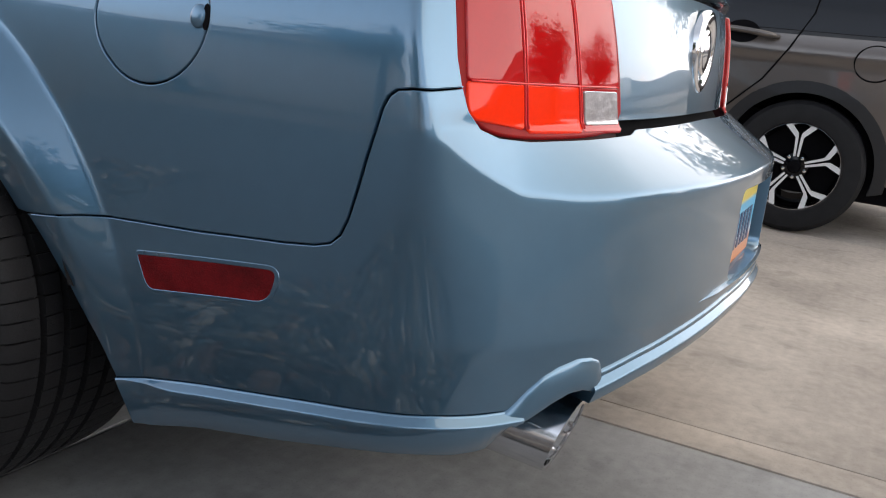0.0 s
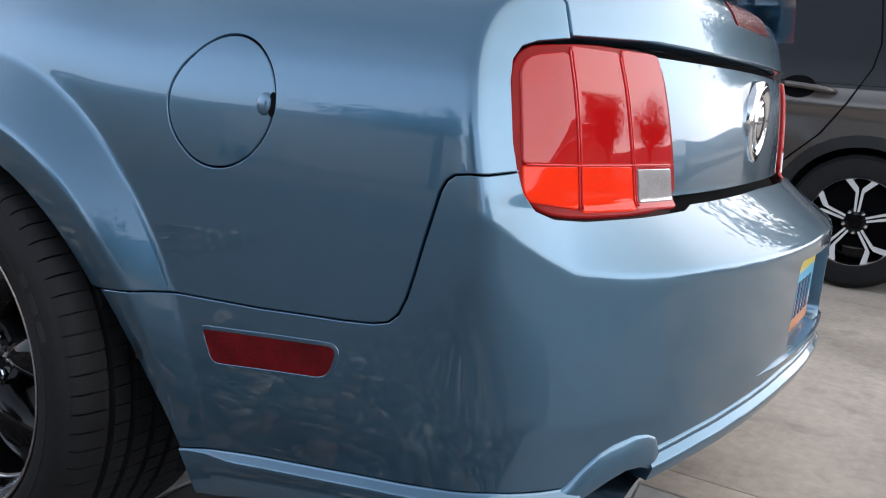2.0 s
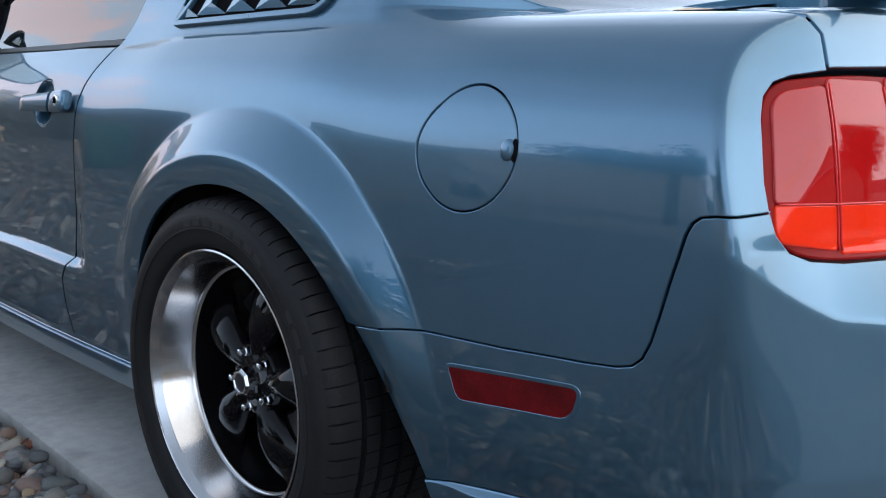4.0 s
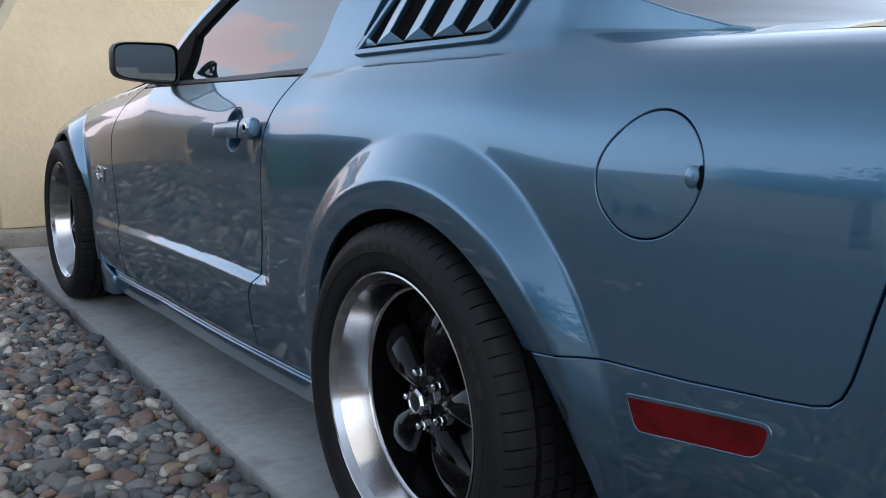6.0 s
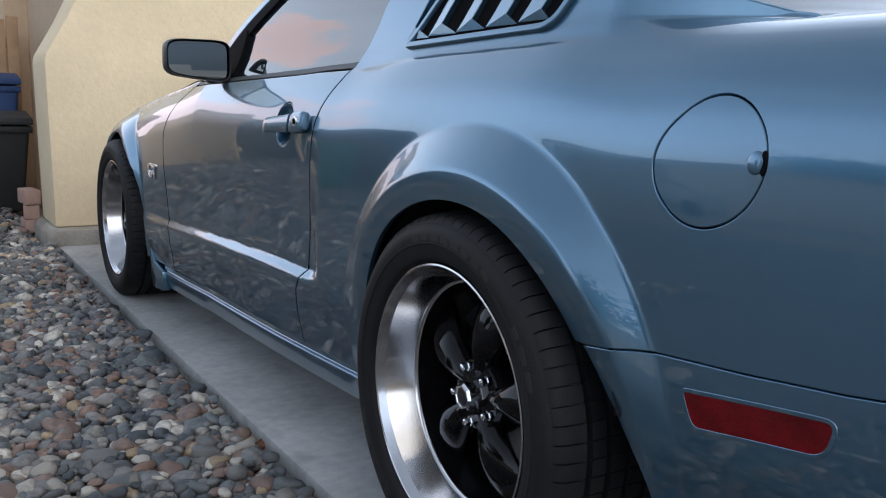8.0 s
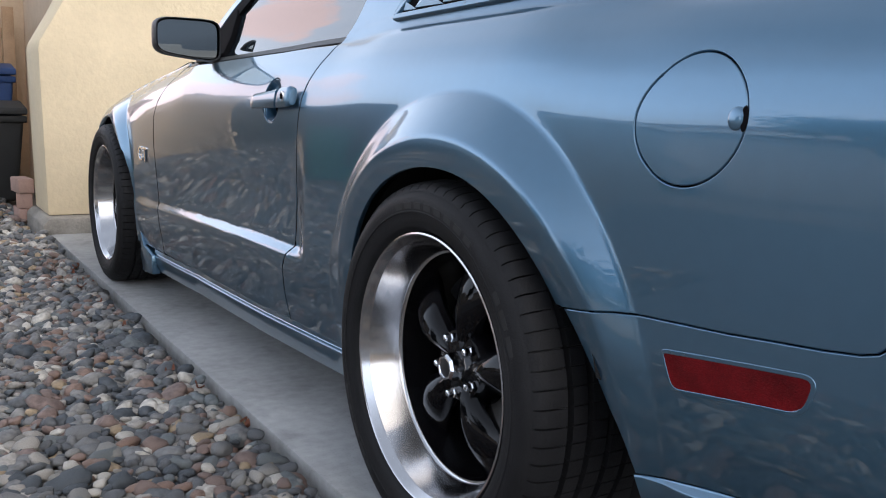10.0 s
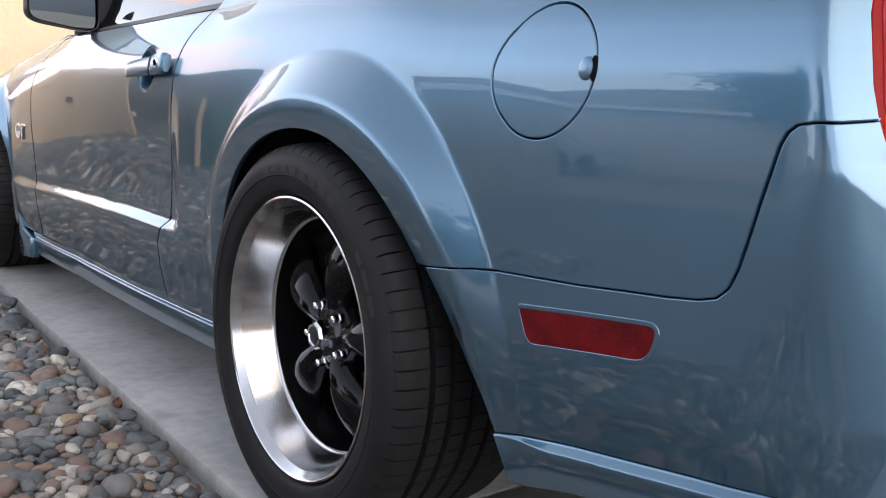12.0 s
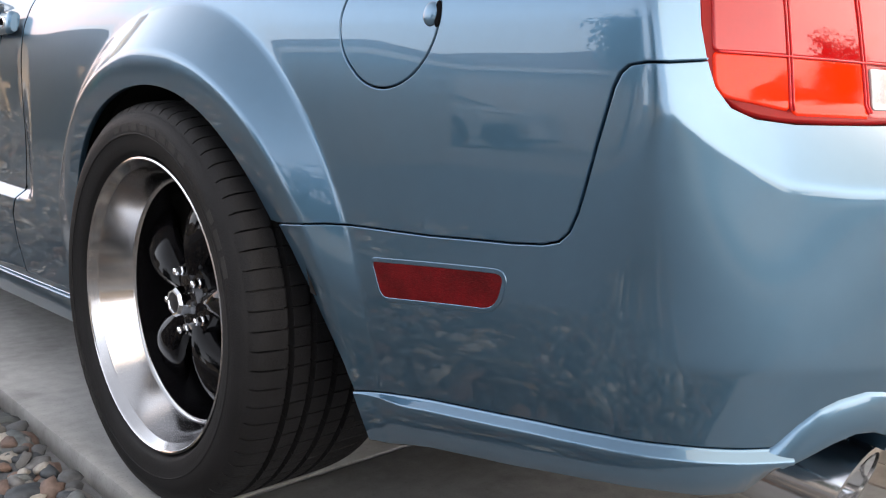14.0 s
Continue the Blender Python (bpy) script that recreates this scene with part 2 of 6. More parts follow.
def tube(name, points, radius, material, parent, n=10, label="", radii=None, caps=True):
    """A round bar along points."""
    pts = [Vector(p) for p in points]
    verts, faces = [], []
    for i, p in enumerate(pts):
        d = (pts[min(i + 1, len(pts) - 1)] - pts[max(i - 1, 0)]).normalized()
        u = d.orthogonal().normalized() if i == 0 else (u - d * u.dot(d)).normalized()
        w = d.cross(u)
        r = radii[i] if radii else radius
        for k in range(n):
            a = 2 * math.pi * k / n
            verts.append(p + (u * math.cos(a) + w * math.sin(a)) * r)
    for i in range(len(pts) - 1):
        for k in range(n):
            q = (k + 1) % n
            faces.append((i * n + k, i * n + q, i * n + n + q, i * n + n + k))
    if caps:
        faces += [tuple(range(n - 1, -1, -1)), tuple(range(len(verts) - n, len(verts)))]
    return link(name, mesh_of(name, verts, faces), material, parent, label)


def prism(name, outline, axis, lo, hi, material, parent=None, bevel=0.0, label=""):
    """Extrudes a flat outline along axis x, y or z from lo to hi."""
    bm = bmesh.new()

    def put(a, b, c):
        return {"x": (c, a, b), "y": (a, c, b), "z": (a, b, c)}[axis]
    base = bm.faces.new([bm.verts.new(put(a, b, lo)) for a, b in outline])
    ext = bmesh.ops.extrude_face_region(bm, geom=[base])
    d = Vector(put(0, 0, hi - lo))
    for v in ext["geom"]:
        if isinstance(v, bmesh.types.BMVert):
            v.co += d
    if bevel:
        bmesh.ops.bevel(bm, geom=bm.edges[:], offset=bevel, segments=2, profile=0.5, affect="EDGES")
    return bm_part(name, bm, material, parent, label, smooth=bevel > 0)


def smooth01(t):
    t = np.clip(t, 0, 1)
    return t * t * (3 - 2 * t)


def ramp(t, r=0.12):
    """A straight ramp 0..1 with rounded ends."""
    t = np.asarray(t, float)
    return 0.5 * (np.sqrt(t * t + r * r) - np.sqrt((t - 1) ** 2 + r * r) + 1) / 1.0


class Curve:
    """A smooth curve through (x, y) knots, flat beyond its ends."""

    def __init__(self, *knots):
        k = np.array(knots, float).reshape(-1, 2)
        self.x, self.y = k[:, 0], k[:, 1]
        d = np.diff(self.y) / np.diff(self.x)
        m = np.zeros(len(k))
        m[1:-1] = np.where(d[1:] * d[:-1] > 0, 2 * d[1:] * d[:-1] / (d[1:] + d[:-1] + 1e-12), 0)
        m[0], m[-1] = d[0], d[-1]
        self.m = m

    def __call__(self, v):
        v = np.clip(np.asarray(v, float), self.x[0], self.x[-1])
        i = np.clip(np.searchsorted(self.x, v) - 1, 0, len(self.x) - 2)
        h = self.x[i + 1] - self.x[i]
        t = (v - self.x[i]) / h
        return ((1 + 2 * t) * (1 - t) ** 2 * self.y[i] + t * (1 - t) ** 2 * h * self.m[i]
                + t * t * (3 - 2 * t) * self.y[i + 1] + t * t * (t - 1) * h * self.m[i + 1])


def flare_rim(a, r2):
    """The flare's outer radius by its angle above the rear: it draws in towards the bumper seam."""
    return r2 - 0.027 * smooth01((radians(78) - a) / radians(50)) * smooth01((a + radians(60)) / radians(40))


def crease_rings(cy, cz, radii, step=0.007):
    rings = []
    for r in radii:
        a = np.arange(-math.pi, math.pi, step / r)
        q = flare_rim(a, r) if r > 0.46 else r
        rings.append(np.stack([cy - q * np.cos(a), cz + q * np.sin(a)], 1))
    return np.concatenate(rings)


# ---- the coupe's outer skin as one surface of s (along the side and round the tail) and z ----
HUB_Z, REAR_Y, FRONT_Y = 0.342, 0.0, 2.72
width_at = Curve((-1.1, 0.78), (-0.85, 0.815), (-0.7, 0.829), (-0.5, 0.850), (-0.3, 0.868), (0.0, 0.884), (0.6, 0.896), (1.3, 0.903),
                 (2.1, 0.905), (2.72, 0.893), (3.1, 0.86), (3.4, 0.79), (3.6, 0.66), (3.68, 0.5))
LOWER_TUCK = ((0.05, 0.09), (0.18, 0.072), (0.256, 0.041), (0.30, 0.031), (0.35, 0.0195), (0.42, 0.006), (0.5, 0.0), (0.6, 0.0), (0.7, 0.001), (0.8, 0.006))
SAIL_TUCK = ((1.1, 0.136), (1.22, 0.19), (1.34, 0.275), (1.4, 0.40))
tuck_ledge = Curve(*LOWER_TUCK, (0.86, 0.018), (0.90, 0.036), (0.935, 0.062), (0.952, 0.0765), (0.961, 0.0870), (0.969, 0.0920), (0.985, 0.0990), (1.0, 0.106), *SAIL_TUCK)
tuck_soft = Curve(*LOWER_TUCK, (0.86, 0.018), (0.91, 0.042), (0.94, 0.064), (0.96, 0.080), (0.985, 0.096), (1.01, 0.107), (1.05, 0.120), *SAIL_TUCK)
tuck_deck = Curve(*LOWER_TUCK, (0.86, 0.018), (0.91, 0.038), (0.95, 0.064), (0.975, 0.095), (0.99, 0.13), (1.0, 0.17), (1.008, 0.23), (1.014, 0.32), (1.4, 0.33))
crest_drop = Curve((1.6, 0.0), (1.9, 0.045), (2.25, 0.085), (2.6, 0.125), (3.0, 0.18), (3.3, 0.25), (3.6, 0.36))
ledge_lift = Curve((-0.4, 0.022), (-0.2, 0.0215), (0.0, 0.0155), (0.32, 0.006), (0.58, -0.012), (0.7, -0.012))
ledge_z = Curve((0.5, 0.448), (0.9, 0.445), (1.35, 0.436), (2.0, 0.415), (2.4, 0.40))


def flare(y, z, cy, cz, r0, r1, r2, h):
    r = np.hypot(y - cy, z - cz)
    r2 = flare_rim(np.arctan2(z - cz, cy - y), r2)
    f = 1 - ramp((r - r1) / (r2 - r1), 0.055)
    lip = -0.10 * np.clip(r1 - 0.02 - r, 0, 0.05)
    low = 0.20 + 0.80 * smooth01((z - 0.34) / 0.40)
    return np.clip(f, 0, 1) * h * low + lip


def half_width(y, z):
    y, z = np.asarray(y, float), np.asarray(z, float)
    zz = z + crest_drop(y)
    k = smooth01((y + 0.52) / 0.30)
    k2 = smooth01((y + 0.40) / 0.30)
    lift = ledge_lift(y) * (1 - smooth01((zz - 0.99) / 0.10))
    side = tuck_ledge(zz - lift) * k2 + tuck_soft(zz) * (1 - k2)
    w = width_at(y) - side * k - tuck_deck(zz) * (1 - k)
    w = w + flare(y, z, -0.020, 0.340, 0.375, 0.424, 0.500, 0.052)
    w = w + flare(y, z, FRONT_Y - 0.01, 0.340, 0.375, 0.420, 0.490, 0.036)
    lz = ledge_z(y)
    deep = 0.024 * smooth01((y - 0.60) / 0.09) * (1 - smooth01((y - 1.0) / 1.35) * 0.75) * (1 - smooth01((y - 2.1) / 0.25))
    t = (z - lz + 0.011) / 0.022
    cove = np.where(t < 1.0, ramp(t, 0.12), (1 - smooth01((z - lz - 0.011) / 0.36)))
    return w - deep * cove


CX, CY, CR = 0.45, 0.45, 0.5
S_TURN = -CY - CR * math.pi / 2
S_MID = S_TURN - CX
Z_SHELF = 0.722
crease_z = Curve((-1.7, 0.657), (-1.385, 0.651), (-1.19, 0.646), (-1.092, 0.641), (-1.053, 0.643), (-1.0265, 0.6445), (-0.999, 0.655), (-0.97, 0.669), (-0.94, 0.686), (-0.915, 0.703), (-0.89, 0.713))
roll_over = Curve((0.90, 0.0), (0.93, 0.002), (0.96, 0.004), (0.985, 0.007), (1.005, 0.010), (1.02, 0.014), (1.035, 0.022), (1.05, 0.040), (1.062, 0.08), (1.07, 0.15), (1.2, 0.2))


def rear_reach(x, z, zc=0.65, fold=0.0):
    """How far behind the rear axle the tail stands."""
    x = np.asarray(x, float)
    x2 = x * x
    low = 1.163 - 0.27 * x2 - 0.20 * x2 * x2 - 0.16 * np.clip(0.45 - z, 0, 1)
    high = 1.030 - 0.225 * np.abs(x) ** 2.3 - 0.19 * np.clip(z - 0.72, 0, 0.3) * smooth01((np.abs(x) - 0.66) / 0.14) - 0.060 * np.clip(z - 0.74, 0, 1) - 0.42 * np.clip(z - 0.765, 0, 1) ** 2 - roll_over(z + 0.034 * smooth01((np.abs(x) - 0.30) / 0.38))
    # towards the corner the bumper falls back to the line of the lamps
    low = low + (high - low) * fold * smooth01((z - 0.34) / 0.34)
    k = ramp((z - zc) / np.maximum(Z_SHELF - zc, 0.012), 0.065)
    return low + (high - low) * np.clip(k, 0, 1)


def skin(s, z, out=0.0):
    """The point of the skin at s, z (s is y along the left side, less round the tail, mirrored past the middle), moved out along its normal."""
    s, z = np.broadcast_arrays(np.asarray(s, float), np.asarray(z, float))
    right = s < S_MID
    q = np.where(right, 2 * S_MID - s, s)
    x, y = half_width(q, z), q.copy()
    turn = q < -CY
    th = np.clip((-CY - q) / CR, 1e-4, math.pi / 2 - 1e-4)
    c, sn = np.cos(th), np.sin(th)
    t = np.full(s.shape, 0.45)
    pw = 12.0 * 5.6 ** smooth01((z - 0.46) / 0.36)
    zc, fold = crease_z(q), 1 - smooth01((-0.80 - q) / 0.40)
    for _ in range(13):
        ts = np.maximum((half_width(-CY - t * sn, z) - CX), 0.02) / c
        tr = np.maximum((rear_reach(CX + t * c, z, zc, fold) - CY), 0.02) / sn
        t = 0.5 * t + 0.5 * (ts ** -pw + tr ** -pw) ** (-1 / pw)
    x = np.where(turn, CX + t * c, x)
    y = np.where(turn, -CY - t * sn, y)
    back = q < S_TURN
    xb = np.clip(CX - (S_TURN - q), 0, CX)
    x = np.where(back, xb, x)
    y = np.where(back, -rear_reach(xb, z, zc), y)
    p = np.stack([np.where(right, x, -x), y, z], -1)
    if np.any(out):
        p = p + skin_normal(s, z) * np.asarray(out, float)[..., None]
    return p


def skin_normal(s, z, e=0.002):
    a = skin(s + e, z) - skin(s - e, z)
    b = skin(s, z + e) - skin(s, z - e)
    n = np.cross(b, a)
    return n / np.linalg.norm(n, axis=-1, keepdims=True)


def dense(loop, step, closed=True):
    out = []
    n = len(loop)
    for i in range(n if closed else n - 1):
        a, b = np.array(loop[i]), np.array(loop[(i + 1) % n])
        m = max(1, int(math.ceil(np.linalg.norm(b - a) / step)))
        out += [a + (b - a) * k / m for k in range(m)]
    if not closed:
        out.append(np.array(loop[-1]))
    return np.array(out)


def rounded(loop, r, n=5):
    """Rounds the corners of a closed outline; r is one radius or one per corner."""
    out = []
    m = len(loop)
    for i in range(m):
        rr = r[i] if isinstance(r, (list, tuple)) else r
        p, a, b = np.array(loop[i], float), np.array(loop[i - 1], float), np.array(loop[(i + 1) % m], float)
        da, db = a - p, b - p
        la, lb = np.linalg.norm(da), np.linalg.norm(db)
        d = min(rr, la * 0.45, lb * 0.45)
        if d < 1e-5:
            out.append(tuple(p))
            continue
        u, w = p + da / la * d, p + db / lb * d
        for k in range(n + 1):
            t = k / n
            out.append(tuple((1 - t) ** 2 * u + 2 * t * (1 - t) * p + t * t * w))
    return out


def eased(loop, rounds=2):
    """The closed loop with its corners cut back again and again into curves."""
    pts = np.array(loop, float)
    for _ in range(rounds):
        after = np.roll(pts, -1, 0)
        pts = np.stack([0.75 * pts + 0.25 * after, 0.25 * pts + 0.75 * after], 1).reshape(-1, 2)
    return [tuple(p) for p in pts]


def area(loop):
    a = np.asarray(loop)
    b = np.roll(a, -1, 0)
    return 0.5 * np.sum(a[:, 0] * b[:, 1] - b[:, 0] * a[:, 1])


def shrink(loop, g):
    """Moves a closed, dense outline inwards by g."""
    a = np.asarray(loop, float)
    if area(a) < 0:
        a = a[::-1]
    t = np.roll(a, -1, 0) - np.roll(a, 1, 0)
    t /= np.linalg.norm(t, axis=1, keepdims=True) + 1e-12
    return a + np.stack([-t[:, 1], t[:, 0]], 1) * g


def inside(pts, loop):
    x, y = pts[:, 0][:, None], pts[:, 1][:, None]
    a = np.asarray(loop)
    b = np.roll(a, -1, 0)
    cross = ((a[:, 1] > y) != (b[:, 1] > y)) & (x < (b[:, 0] - a[:, 0]) * (y - a[:, 1]) / (b[:, 1] - a[:, 1] + 1e-15) + a[:, 0])
    return cross.sum(1) % 2 == 1


def off_edge(pts, loop, d):
    keep = np.ones(len(pts), bool)
    a = np.asarray(loop)
    for i in range(0, len(pts), 2000):
        q = pts[i:i + 2000]
        keep[i:i + 2000] = np.min(np.hypot(q[:, None, 0] - a[None, :, 0], q[:, None, 1] - a[None, :, 1]), 1) > d
    return keep


def panel(name, outline, material, parent, holes=(), step=0.014, out=0.0, gap=0.0036, lip=0.012, label="", edge=None, chamfer=0.0016, surface=None, mirror=False, fine=(), creases=()):
    """A sheet of the skin within an outline of (s, z), with holes, a chamfered edge and a turned-in lip. fine: (s0, s1, z0, z1, step) with closer points."""
    from mathutils.geometry import delaunay_2d_cdt
    surf = surface or skin
    edge = edge or step * 0.7
    loops = [shrink(dense(outline, edge), gap)] + [shrink(dense(h, edge), -gap)[::-1] for h in holes]
    if mirror:
        base = surf

        def surf(s, z, out=0.0):
            return base(s, z, out) * np.array([-1.0, 1.0, 1.0])
    lo, hi = loops[0].min(0), loops[0].max(0)
    cells = [(lo[0], hi[0], lo[1], hi[1], step)] + list(fine)
    pts = []
    for i, (s0, s1, z0, z1, d) in enumerate(cells):
        gs, gz = np.meshgrid(np.arange(s0, s1, d), np.arange(z0, z1, d * 0.866))
        gs = gs + (np.arange(gs.shape[0]) % 2)[:, None] * d / 2
        g = np.stack([gs.ravel(), gz.ravel()], 1)
        for c in cells[i + 1:]:
            g = g[~((g[:, 0] > c[0]) & (g[:, 0] < c[1]) & (g[:, 1] > c[2]) & (g[:, 1] < c[3]))]
        g = g[inside(g, loops[0])]
        for h in loops[1:]:
            g = g[~inside(g, h)]
        for lp in loops:
            if len(g):
                g = g[off_edge(g, lp, d * 0.5)]
        pts.append(g)
    pts = np.concatenate(pts)
    if len(creases):
        cr = np.asarray(creases)
        cr = cr[inside(cr, loops[0])]
        for h in loops[1:]:
            cr = cr[~inside(cr, h)]
        for lp in loops:
            if len(cr):
                cr = cr[off_edge(cr, lp, 0.003)]
        if len(cr):
            pts = np.concatenate([pts[off_edge(pts, cr, 0.0055)], cr])
    flat = np.concatenate(loops + [pts])
    edges, n0 = [], 0
    for lp in loops:
        edges += [(n0 + i, n0 + (i + 1) % len(lp)) for i in range(len(lp))]
        n0 += len(lp)
    v2, _, tris, *_ = delaunay_2d_cdt([Vector(map(float, p)) for p in flat], edges, [], 0, 1e-7)
    v2 = np.array([tuple(v) for v in v2])
    tris = np.array([t for t in tris if len(t) == 3])
    mid = v2[tris].mean(1)
    ok = inside(mid, loops[0])
    for h in loops[1:]:
        ok &= ~inside(mid, h)
    tris = tris[ok]
    e = 0.002
    P = surf(v2[:, 0], v2[:, 1], 0.0)

    def normals(s, z):
        a = surf(s + e, z) - surf(s - e, z)
        b = surf(s, z + e) - surf(s, z - e)
        n = np.cross(b, a) * (-1 if mirror else 1)
        return n / (np.linalg.norm(n, axis=-1, keepdims=True) + 1e-12)
    N = normals(v2[:, 0], v2[:, 1])
    P = P + N * out
    fn = np.cross(P[tris[:, 1]] - P[tris[:, 0]], P[tris[:, 2]] - P[tris[:, 0]])
    flip = np.sum(fn * N[tris[:, 0]], 1) < 0
    tris[flip] = tris[flip][:, ::-1]
    verts, faces, vn = [tuple(p) for p in P], [tuple(t) for t in tris], [tuple(n) for n in N]
    for lp in loops:
        n = normals(lp[:, 0], lp[:, 1])
        p = surf(lp[:, 0], lp[:, 1], 0.0) + n * out
        tang = np.roll(p, -1, 0) - np.roll(p, 1, 0)
        tang /= np.linalg.norm(tang, axis=1, keepdims=True) + 1e-12
        side = np.cross(n, tang) * (-1 if mirror else 1)
        rings = [p, p + side * chamfer * 0.45 - n * chamfer * 0.18, p + side * chamfer - n * chamfer, p + side * chamfer - n * lip]
        tilt = [n, n * 0.9 + side * 0.45, n * 0.4 + side * 0.92, side]
        m, b0 = len(lp), len(verts)
        for r, tn in zip(rings, tilt):
            verts += [tuple(q) for q in r]
            vn += [tuple(q / np.linalg.norm(q)) for q in tn]
        for k in range(3):
            for i in range(m):
                j = (i + 1) % m
                f = (b0 + k * m + i, b0 + (k + 1) * m + i, b0 + (k + 1) * m + j, b0 + k * m + j)
                faces.append(f if not mirror else f[::-1])
    va, na = np.array(verts), np.array(vn)
    for i, f in enumerate(faces):
        g = np.cross(va[f[1]] - va[f[0]], va[f[2]] - va[f[0]])
        if g @ (na[f[0]] + na[f[1]] + na[f[2]]) < 0:
            faces[i] = f[::-1]
    me = mesh_of(name, verts, faces)
    me.normals_split_custom_set_from_vertices(vn)
    return link(name, me, material, parent, label)


# ---- the coupe ----
coupe = thing("coupe", "slate-blue metallic two-door coupe parked on the concrete driveway", "car")


def arc(cy, cz, r, a0, a1, n):
    return [(cy + r * math.cos(radians(a0 + (a1 - a0) * i / n)), cz + r * math.sin(radians(a0 + (a1 - a0) * i / n))) for i in range(n + 1)]


ARCH_REAR = [(-0.020 + q * math.cos(radians(a)), 0.334 + q * math.sin(radians(a))) for a in np.linspace(147, -11, 41) for q in [0.374 - 0.0145 * float(smooth01((a - 100) / 47))]]
SEAM = [(-0.3390, 0.5285), (-0.424, 0.539), (-0.478, 0.541), (-0.628, 0.546), (-0.760, 0.555), (-0.798, 0.560), (-0.815, 0.566), (-0.825, 0.578), (-0.832, 0.600),
        (-0.838, 0.632), (-0.845, 0.675), (-0.856, 0.735), (-0.861, 0.749), (-0.868, 0.757), (-0.880, 0.760), (-0.901, 0.761), (-0.941, 0.765)]
DOOR_GAP = [(0.770, 0.256), (0.772, 0.300), (0.770, 0.336), (0.752, 0.400), (0.727, 0.434), (0.713, 0.456), (0.704, 0.500), (0.686, 0.582), (0.664, 0.700), (0.658, 0.750),
            (0.647, 0.819), (0.630, 0.860), (0.614, 0.897), (0.597, 0.950)]
FUEL = [(-0.5232 + 0.1027 * math.cos(a) + 0.010 * math.sin(a), 0.809 + 0.086 * math.sin(a) - 0.014 * math.cos(a)) for a in np.linspace(0, 2 * math.pi, 48, endpoint=False)]
SAIL_REAR = [(-0.50, 1.012), (-0.43, 1.024), (-0.37, 1.046), (-0.30, 1.078), (-0.20, 1.126), (-0.05, 1.20), (0.10, 1.262), (0.25, 1.308), (0.33, 1.326)]
QUARTER = (SEAM + [(-0.941, 0.765), (-0.934, 0.80), (-0.931, 0.87), (-0.935, 0.895), (-0.947, 0.911), (-0.968, 0.919), (-1.016, 0.927), (-1.013, 0.97), (-0.985, 1.0),
                   (-0.90, 1.006), (-0.70, 1.008)] + SAIL_REAR
           + [(0.42, 1.326), (0.470, 1.22), (0.512, 1.125), (0.539, 1.05), (0.590, 0.962)] + DOOR_GAP[::-1] + [(0.60, 0.258), (0.347, 0.263)] + ARCH_REAR[::-1][1:])
DOOR = DOOR_GAP + [(0.75, 0.947), (0.90, 0.940), (1.26, 0.929), (1.766, 0.913), (1.82, 0.890), (1.89, 0.850), (1.945, 0.790), (1.966, 0.74), (1.967, 0.627),
                   (1.94, 0.480), (1.918, 0.384), (1.925, 0.300), (1.95, 0.236), (1.45, 0.236), (0.97, 0.243)]
ARCH_FRONT = [(2.295, 0.236), (2.268, 0.33), (2.270, 0.43), (2.305, 0.51), (2.357, 0.580), (2.44, 0.645), (2.54, 0.690), (2.64, 0.712), (2.74, 0.716), (2.84, 0.702), (2.94, 0.665),
              (3.02, 0.605), (3.075, 0.52), (3.10, 0.42), (3.10, 0.25)]
FENDER = ([(1.95, 0.236), (1.925, 0.300), (1.918, 0.384), (1.94, 0.480), (1.967, 0.627), (1.966, 0.74), (1.945, 0.790), (1.89, 0.850), (1.82, 0.890), (1.766, 0.913), (1.80, 0.930), (2.1, 0.895),
           (2.5, 0.853), (2.9, 0.80), (3.2, 0.742), (3.45, 0.66), (3.60, 0.575), (3.64, 0.50), (3.62, 0.25)] + ARCH_FRONT[::-1])
MARKER = rounded([(-0.5115, 0.4995), (-0.7560, 0.5190), (-0.7455, 0.4725), (-0.5335, 0.4520)], [0.008, 0.016, 0.022, 0.016])
COLS = [(-0.943, -1.012, -0.950, -1.041), (-1.016, -1.113, -1.047, -1.157), (-1.121, -1.210, -1.161, -1.2625)]


def lower_line(s):
    return np.interp(s, [-1.05, -1.0, -0.939, -0.878, -0.816, -0.755, -0.693, -0.632, -0.586, -0.45, -0.43], [0.3575, 0.3565, 0.3580, 0.3555, 0.3480, 0.3395, 0.3325, 0.3265, 0.3210, 0.303, 0.295])


lower = [(s, float(lower_line(s))) for s in np.linspace(-0.449, -1.046, 18)]
NOTCH = [(-1.062, 0.359), (-1.085, 0.370), (-1.110, 0.385), (-1.132, 0.389), (-1.150, 0.386), (-1.164, 0.380)]


def other(pts):
    return [(2 * S_MID - s, z) for s, z in pts][::-1]


left_low = [(-0.3390, 0.5285), (-0.365, 0.492), (-0.396, 0.437), (-0.422, 0.38), (-0.438, 0.34)] + lower + NOTCH + [(-1.225, 0.402), (-1.324, 0.417), (-1.501, 0.438), (S_MID, 0.444)]
shelf_in = [(S_MID, 0.722), (-1.30, 0.718), (-1.266, 0.712), (-1.150, 0.708), (-1.045, 0.706), (-0.996, 0.710), (-0.968, 0.720), (-0.950, 0.740), (-0.941, 0.7655)]
half = [(-0.941, 0.7655)] + SEAM[::-1][1:] + left_low[1:]
BUMPER = half + other(half)[1:] + [(2 * S_MID - s, z) for s, z in shelf_in[::-1]][1:] + shelf_in[1:-1]

CUP = [(0.832 + 0.050 * math.cos(a), 0.812 + 0.052 * math.sin(a)) for a in np.linspace(0, 2 * math.pi, 32, endpoint=False)]


